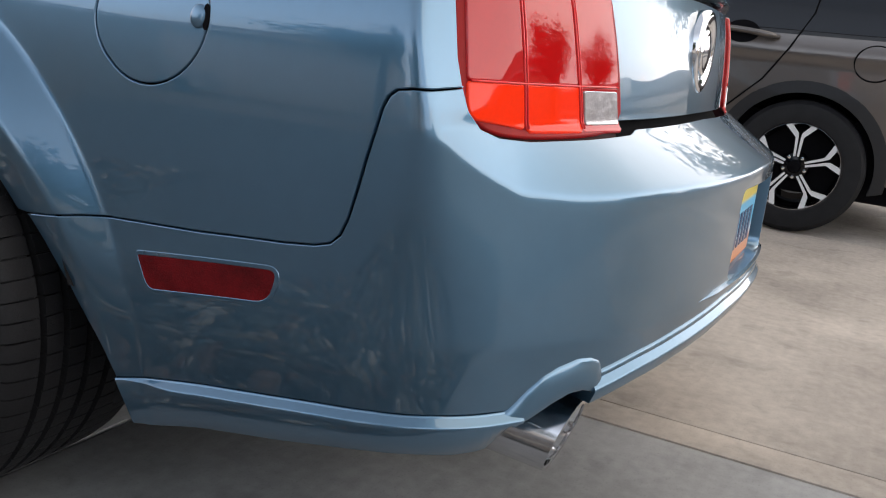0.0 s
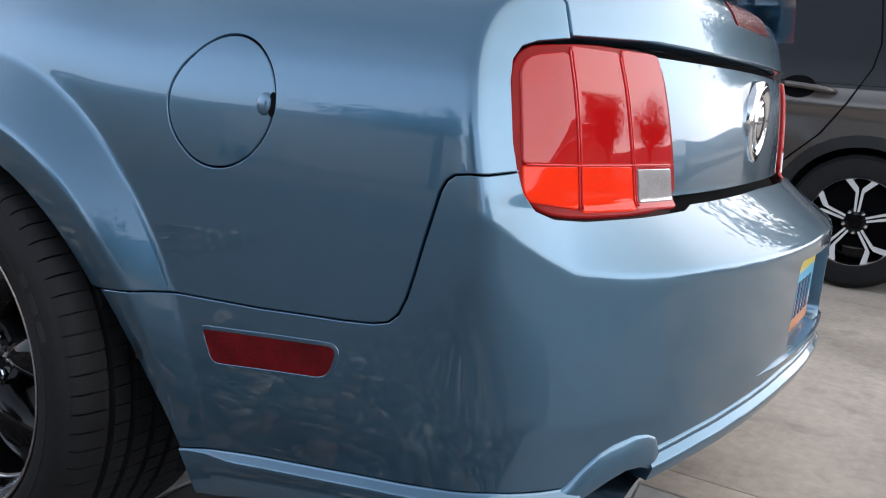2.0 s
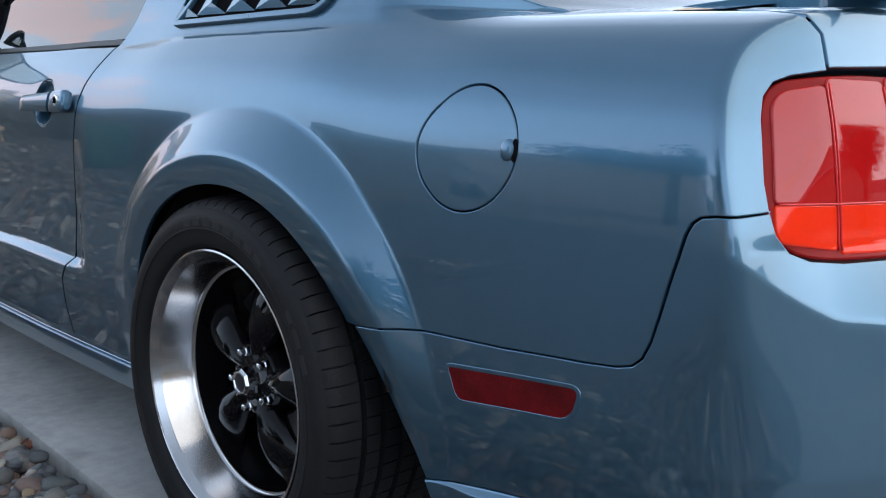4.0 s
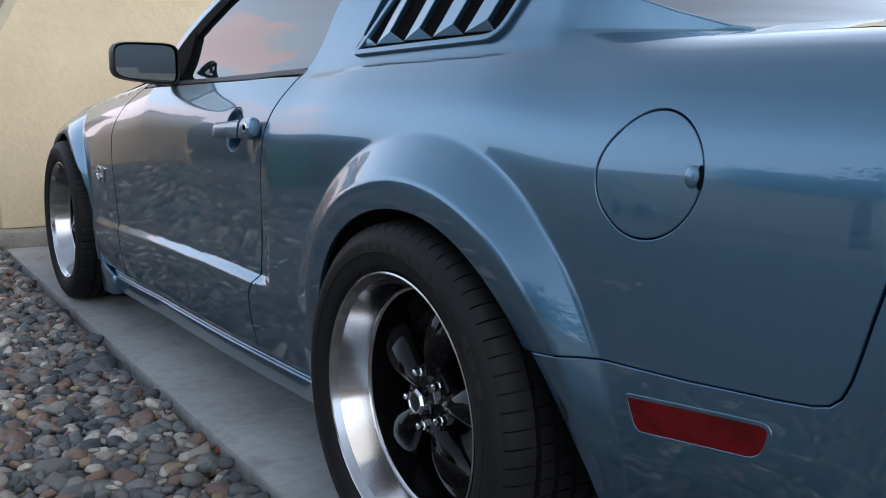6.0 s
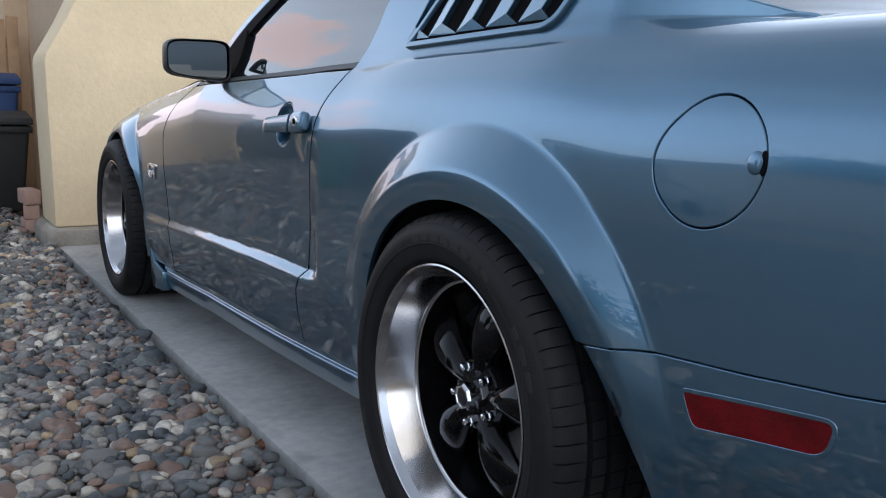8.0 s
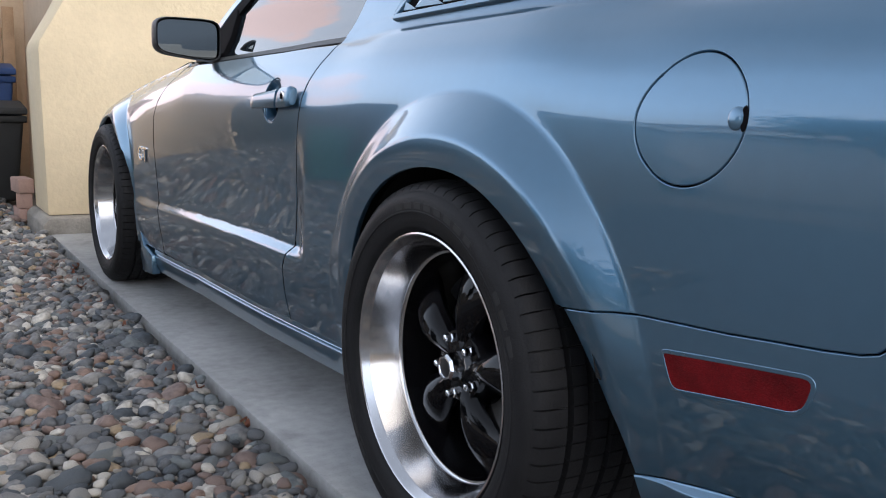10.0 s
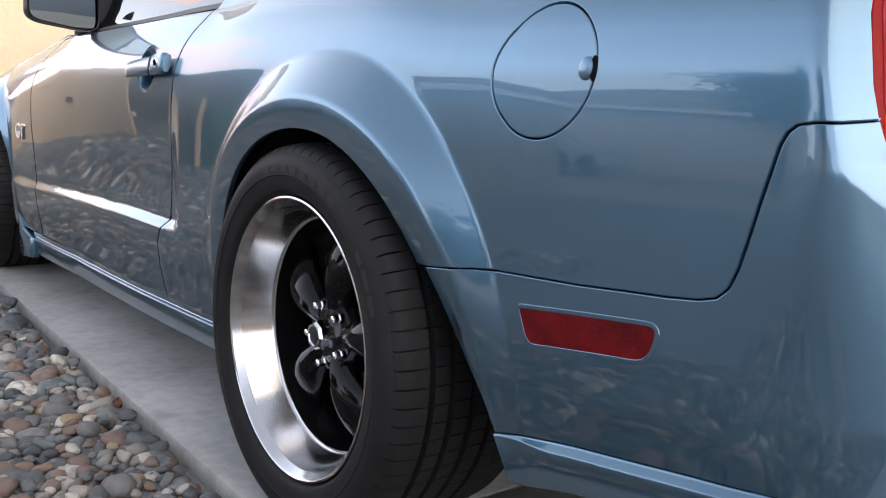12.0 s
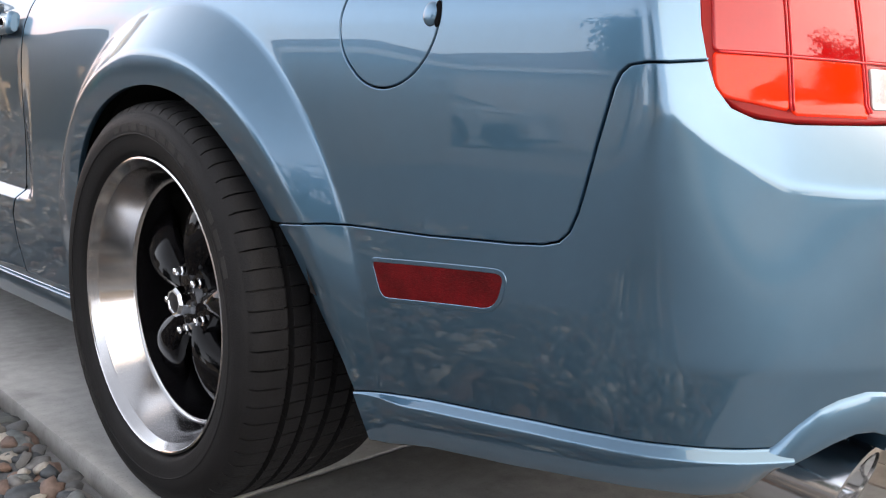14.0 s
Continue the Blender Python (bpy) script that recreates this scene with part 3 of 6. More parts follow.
def bowl(s, z, out=0.0):
    """The skin with the round hollow behind the door handle."""
    r2 = ((np.asarray(s) - 0.832) ** 2 + (np.asarray(z) - 0.812) ** 2) / 0.051 ** 2
    return skin(s, z, np.asarray(-0.002 - 0.024 * np.sqrt(np.clip(1 - r2, 0, 1)) + out + 0 * r2))


PANELS = [("quarter_panel", QUARTER, [FUEL], dict(step=0.012, gap=0.0026, fine=[(-1.02, -0.84, 0.70, 1.01, 0.006), (-0.42, 0.66, 0.935, 1.0, 0.0055)], creases=crease_rings(-0.020, 0.340, (0.418, 0.424, 0.430, 0.494, 0.500, 0.506)))),
          ("door", DOOR, [CUP], dict(step=0.014, gap=0.0058, fine=[(0.6, 1.97, 0.40, 0.47, 0.007), (0.6, 1.8, 0.92, 0.965, 0.007)])),
          ("front_fender", FENDER, [], dict(step=0.016, creases=crease_rings(FRONT_Y - 0.01, 0.340, (0.414, 0.420, 0.426, 0.484, 0.490, 0.496))))]
for nm, loop, holes, kw in PANELS:
    panel(nm, loop, PAINT, coupe, holes=holes, **kw)
    panel(nm, loop, PAINT, coupe, holes=[], mirror=True, **{**kw, "step": 0.025, "fine": (), "creases": ()})
RECESS = rounded([(S_MID + 0.178, 0.472), (S_MID + 0.172, 0.624), (S_MID - 0.172, 0.624), (S_MID - 0.178, 0.472)], 0.02)
crease_s = np.arange(2 * S_MID + 0.90, -0.90, 0.006)
crease_line = np.concatenate([np.stack([crease_s, crease_z(S_MID + np.abs(crease_s - S_MID)) + d], 1) for d in (-0.011, -0.005, 0.0, 0.005, 0.011)])
bumper = panel("rear_bumper", BUMPER, PAINT, coupe, holes=[RECESS], step=0.013, lip=0.05, gap=0.0026, creases=np.concatenate([crease_rings(-0.020, 0.340, (0.418, 0.424, 0.430, 0.494, 0.500, 0.506)), crease_line]), fine=[(-2.6, -1.0, 0.60, 0.73, 0.008), (-1.0, -0.84, 0.62, 0.77, 0.0055)])

panel("plate_recess", RECESS, BLACKPLASTIC, bumper, step=0.03, out=-0.040, gap=-0.003, lip=0.002)

# black tubes that stand in for the shade in the gaps before and behind the door
for flip in (1, -1):
    for seam_line in (DOOR_GAP, FENDER[:10]):
        q_ = np.array([c for c in dense(seam_line, 0.02, closed=False)])
        link_ob = tube("door_seal", skin(q_[:, 0], q_[:, 1], np.full(len(q_), -0.0056)), 0.0062, DARK, coupe, n=8)
        link_ob.scale = (flip, 1, 1)

# dark structure behind the gaps
panel("inner_body", [(0.36, 0.25), (1.9, 0.2), (2.27, 0.24), (2.22, 0.5), (2.35, 0.62), (2.62, 0.75), (2.9, 0.73), (3.1, 0.5), (3.6, 0.3), (3.5, 0.55), (3.1, 0.71), (2.5, 0.82), (1.8, 0.895), (0.62, 0.935),
                    (0.2, 0.95), (-0.5, 0.97), (-0.92, 0.95), (-0.90, 0.74), (-0.85, 0.50), (-0.45, 0.45), (-0.37, 0.56), (-0.22, 0.69), (0.0, 0.735), (0.2, 0.69), (0.34, 0.56), (0.38, 0.4)],
      DARK, coupe, step=0.04, out=-0.022, gap=0, lip=0.004)
panel("tail_well", [(-0.90, 0.70), (-1.3, 0.66), (S_MID, 0.66), (2 * S_MID + 1.3, 0.66), (2 * S_MID + 0.90, 0.70), (2 * S_MID + 0.90, 0.93), (S_MID, 0.95), (-0.90, 0.93)], DARK, coupe, step=0.02, out=-0.034, gap=0, lip=0.004)

# fuel door with its finger scoop
fuel = panel("fuel_door", FUEL, PAINT, coupe, step=0.012, gap=0.003, edge=0.006)
bm = bmesh.new()
bmesh.ops.create_uvsphere(bm, u_segments=20, v_segments=12, radius=1)
c0, n0 = Vector(skin(-0.6095, 0.812)), Vector(skin_normal(np.array(-0.6095), np.array(0.812)))
along = Vector(skin(-0.60, 0.812) - skin(-0.616, 0.812)).normalized()
up = n0.cross(along)
for v in bm.verts:
    v.co = c0 + along * v.co.x * 0.0125 + up * v.co.y * 0.0150 + n0 * v.co.z * 0.0040
bm_part("finger_scoop", bm, PAINT, fuel, "raised scoop at the door's edge", smooth=True)
scoop_slot = [(-0.6225 + 0.0042 * math.cos(a), 0.812 + 0.0145 * math.sin(a)) for a in np.linspace(0, 2 * math.pi, 20, endpoint=False)]
panel("finger_slot", scoop_slot, DARK, fuel, step=0.006, gap=0, out=0.0022, lip=0.002, label="dark finger slot")

# side marker lamps with a bright surround
for flip in (False, True):
    rim_out = [tuple(p) for p in shrink(dense(MARKER, 0.006), -0.0035)]
    mk = panel("side_marker", rim_out, DARK, coupe, holes=[], step=0.02, gap=0, out=-0.001, lip=0.004, mirror=flip, label="dark red reflector in the bumper's side")
    panel("marker_surround", rim_out, PAINT, mk, holes=[[tuple(p) for p in shrink(dense(MARKER, 0.006), 0.0005)]], step=0.004, gap=0, out=0.0016, lip=0.003, chamfer=0.0012, mirror=flip)
    panel("marker_lens", MARKER, REDMARK, mk, step=0.012, gap=0.0012, out=0.0008, lip=0.003, mirror=flip)


def sweep(name, s, z0, profile, material, parent, label="", surface=skin, grow=None, sharp=20, tall=None, slant=None):
    """A moulding along the skin: profile of (out, up) carried along s at height z0."""
    s = np.asarray(s, float)
    z0 = np.broadcast_to(np.asarray(z0, float), s.shape)
    k = len(profile)
    rows = []
    nrm = skin_normal(s, z0)
    nrm[:, 2] *= 0.3
    nrm /= np.linalg.norm(nrm, axis=1, keepdims=True)
    base = surface(s, z0)
    grow = np.ones(len(s)) if grow is None else grow
    tall = np.ones(len(s)) if tall is None else tall
    for o, u in profile:
        u = np.where(u < -0.0146, -0.0146 + (u + 0.0146) * tall, u * np.minimum(1, grow + 0.1))
        if slant is not None:
            base = surface(s + slant * u, z0)
        p = base + nrm * (o * np.where(o > 0, grow, 1.0))[:, None]
        p[:, 2] += u
        rows.append(p)
    verts = np.stack(rows, 1).reshape(-1, 3)
    faces = [(i * k + a, i * k + a + 1, (i + 1) * k + a + 1, (i + 1) * k + a) for i in range(len(s) - 1) for a in range(k - 1)]
    faces += [tuple(range(k)), tuple((len(s) - 1) * k + a for a in range(k - 1, -1, -1))]
    bm = bmesh.new()
    bm.from_mesh(mesh_of("temp", verts, faces))
    return bm_part(name, bm, material, parent, label, smooth=True, sharp=sharp)


SKIRT = [(-0.03, 0.0015), (-0.003, 0.0015), (0.0005, 0.0012), (0.0018, 0.0002), (0.0022, -0.0016), (0.0030, -0.0022), (0.0120, -0.0094), (0.0132, -0.0104), (0.0146, -0.0118), (0.0150, -0.0142), (0.0146, -0.017), (-0.002, -0.064), (-0.008, -0.068), (-0.06, -0.070)]
for flip in (False, True):
    ss = np.linspace(-0.447, -1.052, 60)
    zz = lower_line(ss) - 0.001
    gr = 0.12 + 0.88 * smooth01((-0.447 - ss) / 0.15)
    tl = np.interp(ss, [-1.052, -1.035, -1.01, -0.97, -0.917, -0.85, -0.777, -0.6, -0.48, -0.445], [0.1, 0.28, 0.72, 0.80, 0.78, 0.84, 0.94, 1.02, 1.05, 1.0])
    sl = 0.55 * (1 - smooth01((-0.447 - ss) / 0.2))
    ss = 2 * S_MID - ss if flip else ss
    sweep("side_skirt", ss, zz, SKIRT, PAINT, bumper, "lower bumper lip", grow=gr * 0.74, tall=tl, slant=-sl if flip else sl, sharp=62)
ss = np.linspace(-1.150, 2 * S_MID + 1.150, 70)
zz = np.interp(S_MID + np.abs(ss - S_MID), [S_MID, -1.501, -1.324, -1.225, -1.166, -1.150], [0.451, 0.445, 0.424, 0.409, 0.394, 0.390])
sweep("rear_skirt", ss, zz, [(-0.04, 0.003), (-0.003, 0.003), (0.001, 0.002), (0.0035, -0.0015), (0.004, -0.006), (0.0025, -0.0085), (0.0085, -0.0165), (0.0097, -0.0180), (0.0106, -0.0196), (0.0108, -0.0225), (0.003, -0.042), (-0.05, -0.047)], PAINT, bumper, "lower rear lip between the exhausts", sharp=50)
for flip in (False, True):
    arch = [(-1.044, 0.336), (-1.062, 0.345), (-1.090, 0.362), (-1.113, 0.3725), (-1.134, 0.3725), (-1.150, 0.366), (-1.160, 0.352)]
    outer = [(-1.024, 0.352), (-1.037, 0.364), (-1.055, 0.386), (-1.072, 0.402), (-1.092, 0.413), (-1.120, 0.421), (-1.140, 0.419), (-1.156, 0.411), (-1.166, 0.392)]
    a, b = dense(arch, 0.008, False), dense(outer, 0.008, False)
    idx = np.linspace(0, 1, 40)

    def along_line(q, t):
        d = np.r_[0, np.cumsum(np.linalg.norm(np.diff(q, axis=0), axis=1))]
        return np.stack([np.interp(t * d[-1], d, q[:, 0]), np.interp(t * d[-1], d, q[:, 1])], 1)
    A, B = along_line(a, idx), along_line(b, idx)
    rows = []
    for w, o in ((0.0, -0.0012), (0.05, 0.0016), (0.12, 0.0034), (0.35, 0.0066), (0.65, 0.0094), (0.88, 0.0100), (0.96, 0.0090), (1.0, 0.0065), (1.005, 0.004), (1.01, -0.05)):
        q = B * (1 - w) + A * w
        q = np.stack([2 * S_MID - q[:, 0], q[:, 1]], 1) if flip else q
        rows.append(skin(q[:, 0], q[:, 1], np.full(len(q), o)))
    verts = np.stack(rows, 1).reshape(-1, 3)
    k = len(rows)
    faces = [(i * k + r, i * k + r + 1, (i + 1) * k + r + 1, (i + 1) * k + r) for i in range(39) for r in range(k - 1)]
    faces += [tuple(39 * k + r for r in range(k))]
    bm = bmesh.new()
    bm.from_mesh(mesh_of("temp", verts, faces))
    bm_part("exhaust_surround", bm, PAINT, bumper, smooth=True)

# rockers
for flip in (False, True):
    ss = np.linspace(0.345, 2.10, 60)
    zz = np.interp(ss, [0.345, 0.47, 0.97, 1.45, 2.1], [0.266, 0.262, 0.243, 0.232, 0.226])
    ob = sweep("rocker_panel", ss, zz, [(-0.02, 0.006), (-0.006, 0.004), (-0.005, -0.0110), (-0.0035, -0.0125), (0.0035, -0.0150), (0.0050, -0.0160), (0.0054, -0.0185), (-0.004, -0.060), (-0.013, -0.078), (-0.022, -0.084), (-0.07, -0.087)],
               PAINT, coupe, "painted sill extension")
    if flip:
        ob.scale = (-1, 1, 1)
    wedge = prism("sill_end", [(2.06, 0.214), (2.06, 0.14), (2.20, 0.128), (2.235, 0.19), (2.245, 0.295), (2.19, 0.232)], "x", -0.893, -0.86, PAINT, coupe, bevel=0.006)
    if flip:
        wedge.scale = (-1, 1, 1)

# tail lamps
for flip in (False, True):
    well = [(-0.9375, 0.768), (-0.9325, 0.80), (-0.9295, 0.87), (-0.934, 0.893), (-0.946, 0.908), (-0.968, 0.916), (-1.10, 0.926), (-1.214, 0.930), (-1.235, 0.86), (-1.262, 0.77), (-1.272, 0.714), (-1.15, 0.706),
            (-1.045, 0.703), (-0.994, 0.707), (-0.965, 0.718), (-0.948, 0.738)]
    lamp = panel("tail_lamp", eased(well), REDWELL, coupe, step=0.014, gap=0, out=-0.010, lip=0.02, mirror=flip, label="three-bar red tail lamp with a clear reversing lens")
    rim_loop = [(q - 0.0035 if q > -1.0 else q, z if z > 0.76 else 0.712 + (z - 0.703) * 0.86) for q, z in well]
    panel("lens_border", [(q, min(z, 0.9235)) for q, z in eased(rim_loop)], REDEDGE, lamp, step=0.012, gap=0, out=-0.0035, lip=0.009, chamfer=0.003, mirror=flip, label="darker red edge round the lenses")
    for i, (a0, b0, a1, b1) in enumerate(COLS):
        def sx(k, z):
            t = (z - 0.718) / 0.200
            lo_, hi_ = ((a1, a0) if k == 0 else (b1, b0))
            return lo_ + (hi_ - lo_) * t
        top, cut, foot = (0.911, 0.9185, 0.9225)[i], 0.7745, (0.720, 0.7165, 0.7175)[i]
        up_loop = rounded([(sx(0, cut + 0.002), cut + 0.002), (sx(1, cut + 0.002), cut + 0.002), (sx(1, top), top), (sx(0, top), top - (0.012 if i == 0 else 0))],
                          [0.004, 0.004, 0.010, 0.026 if i == 0 else 0.006])
        panel("upper_lens", up_loop, REDLENS, lamp, step=0.010, gap=0.001, out=0.0, lip=0.008, chamfer=0.003, mirror=flip)
        lo_loop = rounded([(sx(0, foot), foot + (0.012 if i == 0 else 0)), (sx(1, foot), foot), (sx(1, cut - 0.002), cut - 0.002), (sx(0, cut - 0.002), cut - 0.002)],
                          [0.026 if i == 0 else 0.005, 0.005, 0.004, 0.004])
        if i < 2:
            panel("lower_lens", lo_loop, REDBRIGHT, lamp, step=0.010, gap=0.001, out=0.0, lip=0.008, chamfer=0.003, mirror=flip)
        else:
            panel("lower_lens", lo_loop, REDLENS, lamp, step=0.010, gap=0.001, out=-0.002, lip=0.006, chamfer=0.003, mirror=flip)
            clear = rounded([(sx(0, foot + .006) - 0.008, foot + .006), (sx(1, foot + .006) + 0.006, foot + .006), (sx(1, cut - .006) + 0.006, cut - .006), (sx(0, cut - .006) - 0.008, cut - .006)], 0.004)
            panel("reversing_lens", clear, CLEARLENS, lamp, step=0.006, gap=0.001, out=0.001, lip=0.006, mirror=flip, label="clear faceted lens")
    for i in (0, 1):
        for step_ in (-0.0052, -0.0008):
            rib = [(COLS[i][3] + step_, 0.7190), (COLS[i][1] + step_, 0.9130)]
            t = np.linspace(0, 1, 24)
            sr, zr = rib[0][0] + (rib[1][0] - rib[0][0]) * t, rib[0][1] + (rib[1][1] - rib[0][1]) * t
            ob = tube("lens_rib", skin(sr, zr, np.full(24, 0.0004)), 0.0016, REDRIB, lamp, n=8)
            if flip:
                ob.scale = (-1, 1, 1)
    # a fine raised line between the upper and lower lenses
    sr = np.linspace(-0.951, -1.247, 30)
    ob = tube("lens_line", skin(sr, np.full(30, 0.7745), np.full(30, 0.0004)), 0.0015, REDRIB, lamp, n=8)
    if flip:
        ob.scale = (-1, 1, 1)

# tail panel, boot lid, lip and badge
edge_l = [(-1.277, 0.727), (-1.268, 0.77), (-1.241, 0.86), (-1.220, 0.925)]
panel("tail_panel", edge_l + [(S_MID, 0.928)] + other(edge_l) + [(S_MID, 0.7285)], PAINT, coupe, step=0.012, out=-0.010, gap=0.002)
boot = panel("boot_lid", [(-1.0165, 0.97), (-1.019, 0.931), (-1.21, 0.941), (S_MID, 0.942)] + other([(-1.0165, 0.97), (-1.019, 0.931), (-1.21, 0.941)])
             + other([(-0.99, 1.0), (-1.05, 1.022), (-1.25, 1.048)]) + [(S_MID, 1.060), (-1.25, 1.048), (-1.05, 1.022), (-0.99, 1.0)], PAINT, coupe, step=0.011, lip=0.034, gap=0.002)
yb = float(-rear_reach(0.0, 0.838)) + 0.010


def disc_y(name, r, prof, material, parent, z=0.838, n=64, label="", x=0.0):
    """Turns (depth, r) pairs about a line along Y on the tail."""
    verts = [(x + rr * math.cos(2 * math.pi * i / n), yb - d, z + rr * math.sin(2 * math.pi * i / n)) for i in range(n) for d, rr in prof]
    k = len(prof)
    faces = [(i * k + a, ((i + 1) % n) * k + a, ((i + 1) % n) * k + a + 1, i * k + a + 1) for i in range(n) for a in range(k - 1)]
    bm = bmesh.new()
    bm.from_mesh(mesh_of("temp", verts, faces))
    bmesh.ops.remove_doubles(bm, verts=bm.verts, dist=1e-5)
    return bm_part(name, bm, material, parent, label, smooth=True)


emblem = disc_y("tail_emblem", 0.07, [(-0.01, 0.075), (0.004, 0.075), (0.0085, 0.072), (0.0105, 0.066), (0.0095, 0.057), (0.006, 0.050), (0.0035, 0.047)], CHROME, coupe, label="round chrome tail emblem")
disc_y("emblem_ground", 0.06, [(0.003, 0.048), (0.0032, 0.0)], BLACKGLOSS, emblem)
disc_y("emblem_centre", 0.04, [(0.002, 0.041), (0.008, 0.0405), (0.0105, 0.037), (0.0095, 0.033), (0.0100, 0.028), (0.0125, 0.015), (0.013, 0.0)], CHROME, emblem)

# boot deck, rear wing and high brake lamp
rows = []
for y in np.linspace(-0.99, -0.40, 20):
    k = (y + 0.99) / 0.59
    rows.append([(x, y + 0.10 * (x / 0.70) ** 2 * (1 - k), 1.006 + 0.052 * (1 - (x / 0.62) ** 2)) for x in np.linspace(-0.615, 0.615, 24)])
verts = [p for r in rows for p in r]
faces = [(i * 24 + a, i * 24 + a + 1, (i + 1) * 24 + a + 1, (i + 1) * 24 + a) for i in range(19) for a in range(23)]
# the deck begins where the boot lid's rear face ends
verts = [(x, max(y, -0.80 + 0.06 * (x / 0.66) ** 2), z) for x, y, z in verts]
link("boot_deck", mesh_of("boot_deck", verts, faces), PAINT, coupe)
wing = bmesh.new()
k = 30
prof = [(-0.11, 0.0), (-0.09, 0.012), (-0.03, 0.022), (0.05, 0.016), (0.11, 0.0), (0.05, -0.004), (-0.03, -0.004), (-0.09, -0.006)]
vs = []
for i in range(k + 1):
    u = -1 + 2 * i / k
    x = 0.590 * u
    drop = 0.085 * smooth01((abs(u) - 0.82) / 0.18)
    vs.append([wing.verts.new((x, -0.915 + 0.03 * u * u - dy * 0.6, 1.108 - drop + dz)) for dy, dz in prof])
for i in range(k):
    for a in range(8):
        b = (a + 1) % 8
        wing.faces.new((vs[i][a], vs[i][b], vs[i + 1][b], vs[i + 1][a]))
wing.faces.new(vs[0])
wing.faces.new(vs[-1][::-1])
bm_part("rear_wing", wing, PAINT, coupe, "raised rear wing", smooth=True)
HIGH = rounded([(S_MID + 0.138, 1.034), (S_MID - 0.138, 1.034), (S_MID - 0.124, 1.000), (S_MID + 0.124, 1.000)], 0.006)
panel("high_brake_lamp", HIGH, REDMARK, coupe, step=0.012, gap=0, out=0.003, lip=0.006, label="dark red brake lamp in the boot lid")

# number plate in its recess
plate_mat = bpy.data.materials.new("number_plate_print")
plate_mat.use_nodes = True
pn, pl_ = plate_mat.node_tree.nodes, plate_mat.node_tree.links
co, sep, rmp = pn.new("ShaderNodeTexCoord"), pn.new("ShaderNodeSeparateXYZ"), pn.new("ShaderNodeValToRGB")
pl_.new(co.outputs["Generated"], sep.inputs[0])
pl_.new(sep.outputs["Z"], rmp.inputs[0])
pl_.new(rmp.outputs[0], pn["Principled BSDF"].inputs["Base Color"])
pn["Principled BSDF"].inputs["Roughness"].default_value = 0.35
cr = rmp.color_ramp
cr.elements[0].position, cr.elements[0].color = 0.0, (0.55, 0.17, 0.06, 1)
cr.elements[1].position, cr.elements[1].color = 1.0, (0.62, 0.50, 0.07, 1)
for pos, col in ((0.22, (0.62, 0.26, 0.10, 1)), (0.36, (0.55, 0.62, 0.66, 1)), (0.5, (0.10, 0.42, 0.62, 1)), (0.80, (0.10, 0.42, 0.66, 1)), (0.86, (0.62, 0.50, 0.07, 1))):
    e = cr.elements.new(pos)
    e.color = col
NAVY = mat("plate_ink", (0.01, 0.03, 0.10), 0.4)
yp = -1.135
plate = box("number_plate", (-0.152, yp, 0.458), (0.152, yp + 0.002, 0.606), plate_mat, coupe, label="blue, yellow and orange number plate")
for i in range(7):
    x = -0.118 + i * 0.0365
    box("plate_bar", (x, yp - 0.001, 0.495), (x + 0.022, yp + 0.0005, 0.562), NAVY, plate)
box("plate_holder", (-0.165, yp + 0.001, 0.452), (0.165, yp + 0.012, 0.612), BLACKPLASTIC, coupe, bevel=0.003)
ledge_s = np.linspace(S_MID + 0.305, S_MID - 0.305, 40)
sweep("plate_ledge", ledge_s, np.interp(np.abs(ledge_s - S_MID), [0.0, 0.2, 0.305], [0.468, 0.464, 0.458]), [(-0.02, 0.006), (0.002, 0.005), (0.0065, 0.002), (0.005, -0.004), (-0.002, -0.007)], PAINT, bumper, grow=0.05 + 0.95 * smooth01((0.305 - np.abs(ledge_s - S_MID)) / 0.07))

# exhaust tips
for flip in (False, True):
    n, verts = 40, []
    prof = [(0.050, 0), (0.050, 1), (0.0515, 1.0), (0.0555, 1.0), (0.0565, 0.99), (0.0565, 0)]
    for i in range(n):
        a = 2 * math.pi * i / n
        for r, e in prof:
            tip = -1.026 - 0.0175 * math.sin(a)
            verts.append((-0.553 + r * math.cos(a) + (0 if not e else 0), tip if e else -0.80, 0.290 + r * math.sin(a) - (0.012 if not e else 0) * -1))
    k = len(prof)
    faces = [(i * k + a, ((i + 1) % n) * k + a, ((i + 1) % n) * k + a + 1, i * k + a + 1) for i in range(n) for a in range(k - 1)]
    bm = bmesh.new()
    bm.from_mesh(mesh_of("temp", verts, faces))
    ob = bm_part("exhaust_tip", bm, POLISHED, coupe, "slash-cut polished exhaust tip", smooth=True)
    # a shallow chrome cone, added to throw light back out of the dark pipe
    bright_cone = [(0.0, 0.062), (0.020, 0.060), (0.044, 0.050), (0.0494, 0.0)]
    n, verts = 32, []
    for i in range(n):
        a = 2 * math.pi * i / n
        for r, back in bright_cone:
            verts.append((-0.553 + r * math.cos(a), -1.022 - 0.0175 * math.sin(a) * (r / 0.0494) + back, 0.290 + r * math.sin(a)))
    k = len(bright_cone)
    faces = [(i * k + a, ((i + 1) % n) * k + a, ((i + 1) % n) * k + a + 1, i * k + a + 1) for i in range(n) for a in range(k - 1)]
    bm = bmesh.new()
    bm.from_mesh(mesh_of("temp", verts, faces))
    bmesh.ops.remove_doubles(bm, verts=bm.verts, dist=1e-5)
    bm_part("inner_sleeve", bm, CHROME, ob, "added chrome cone that brightens the inside of the tip", smooth=True)
    if flip:
        ob.scale = (-1, 1, 1)

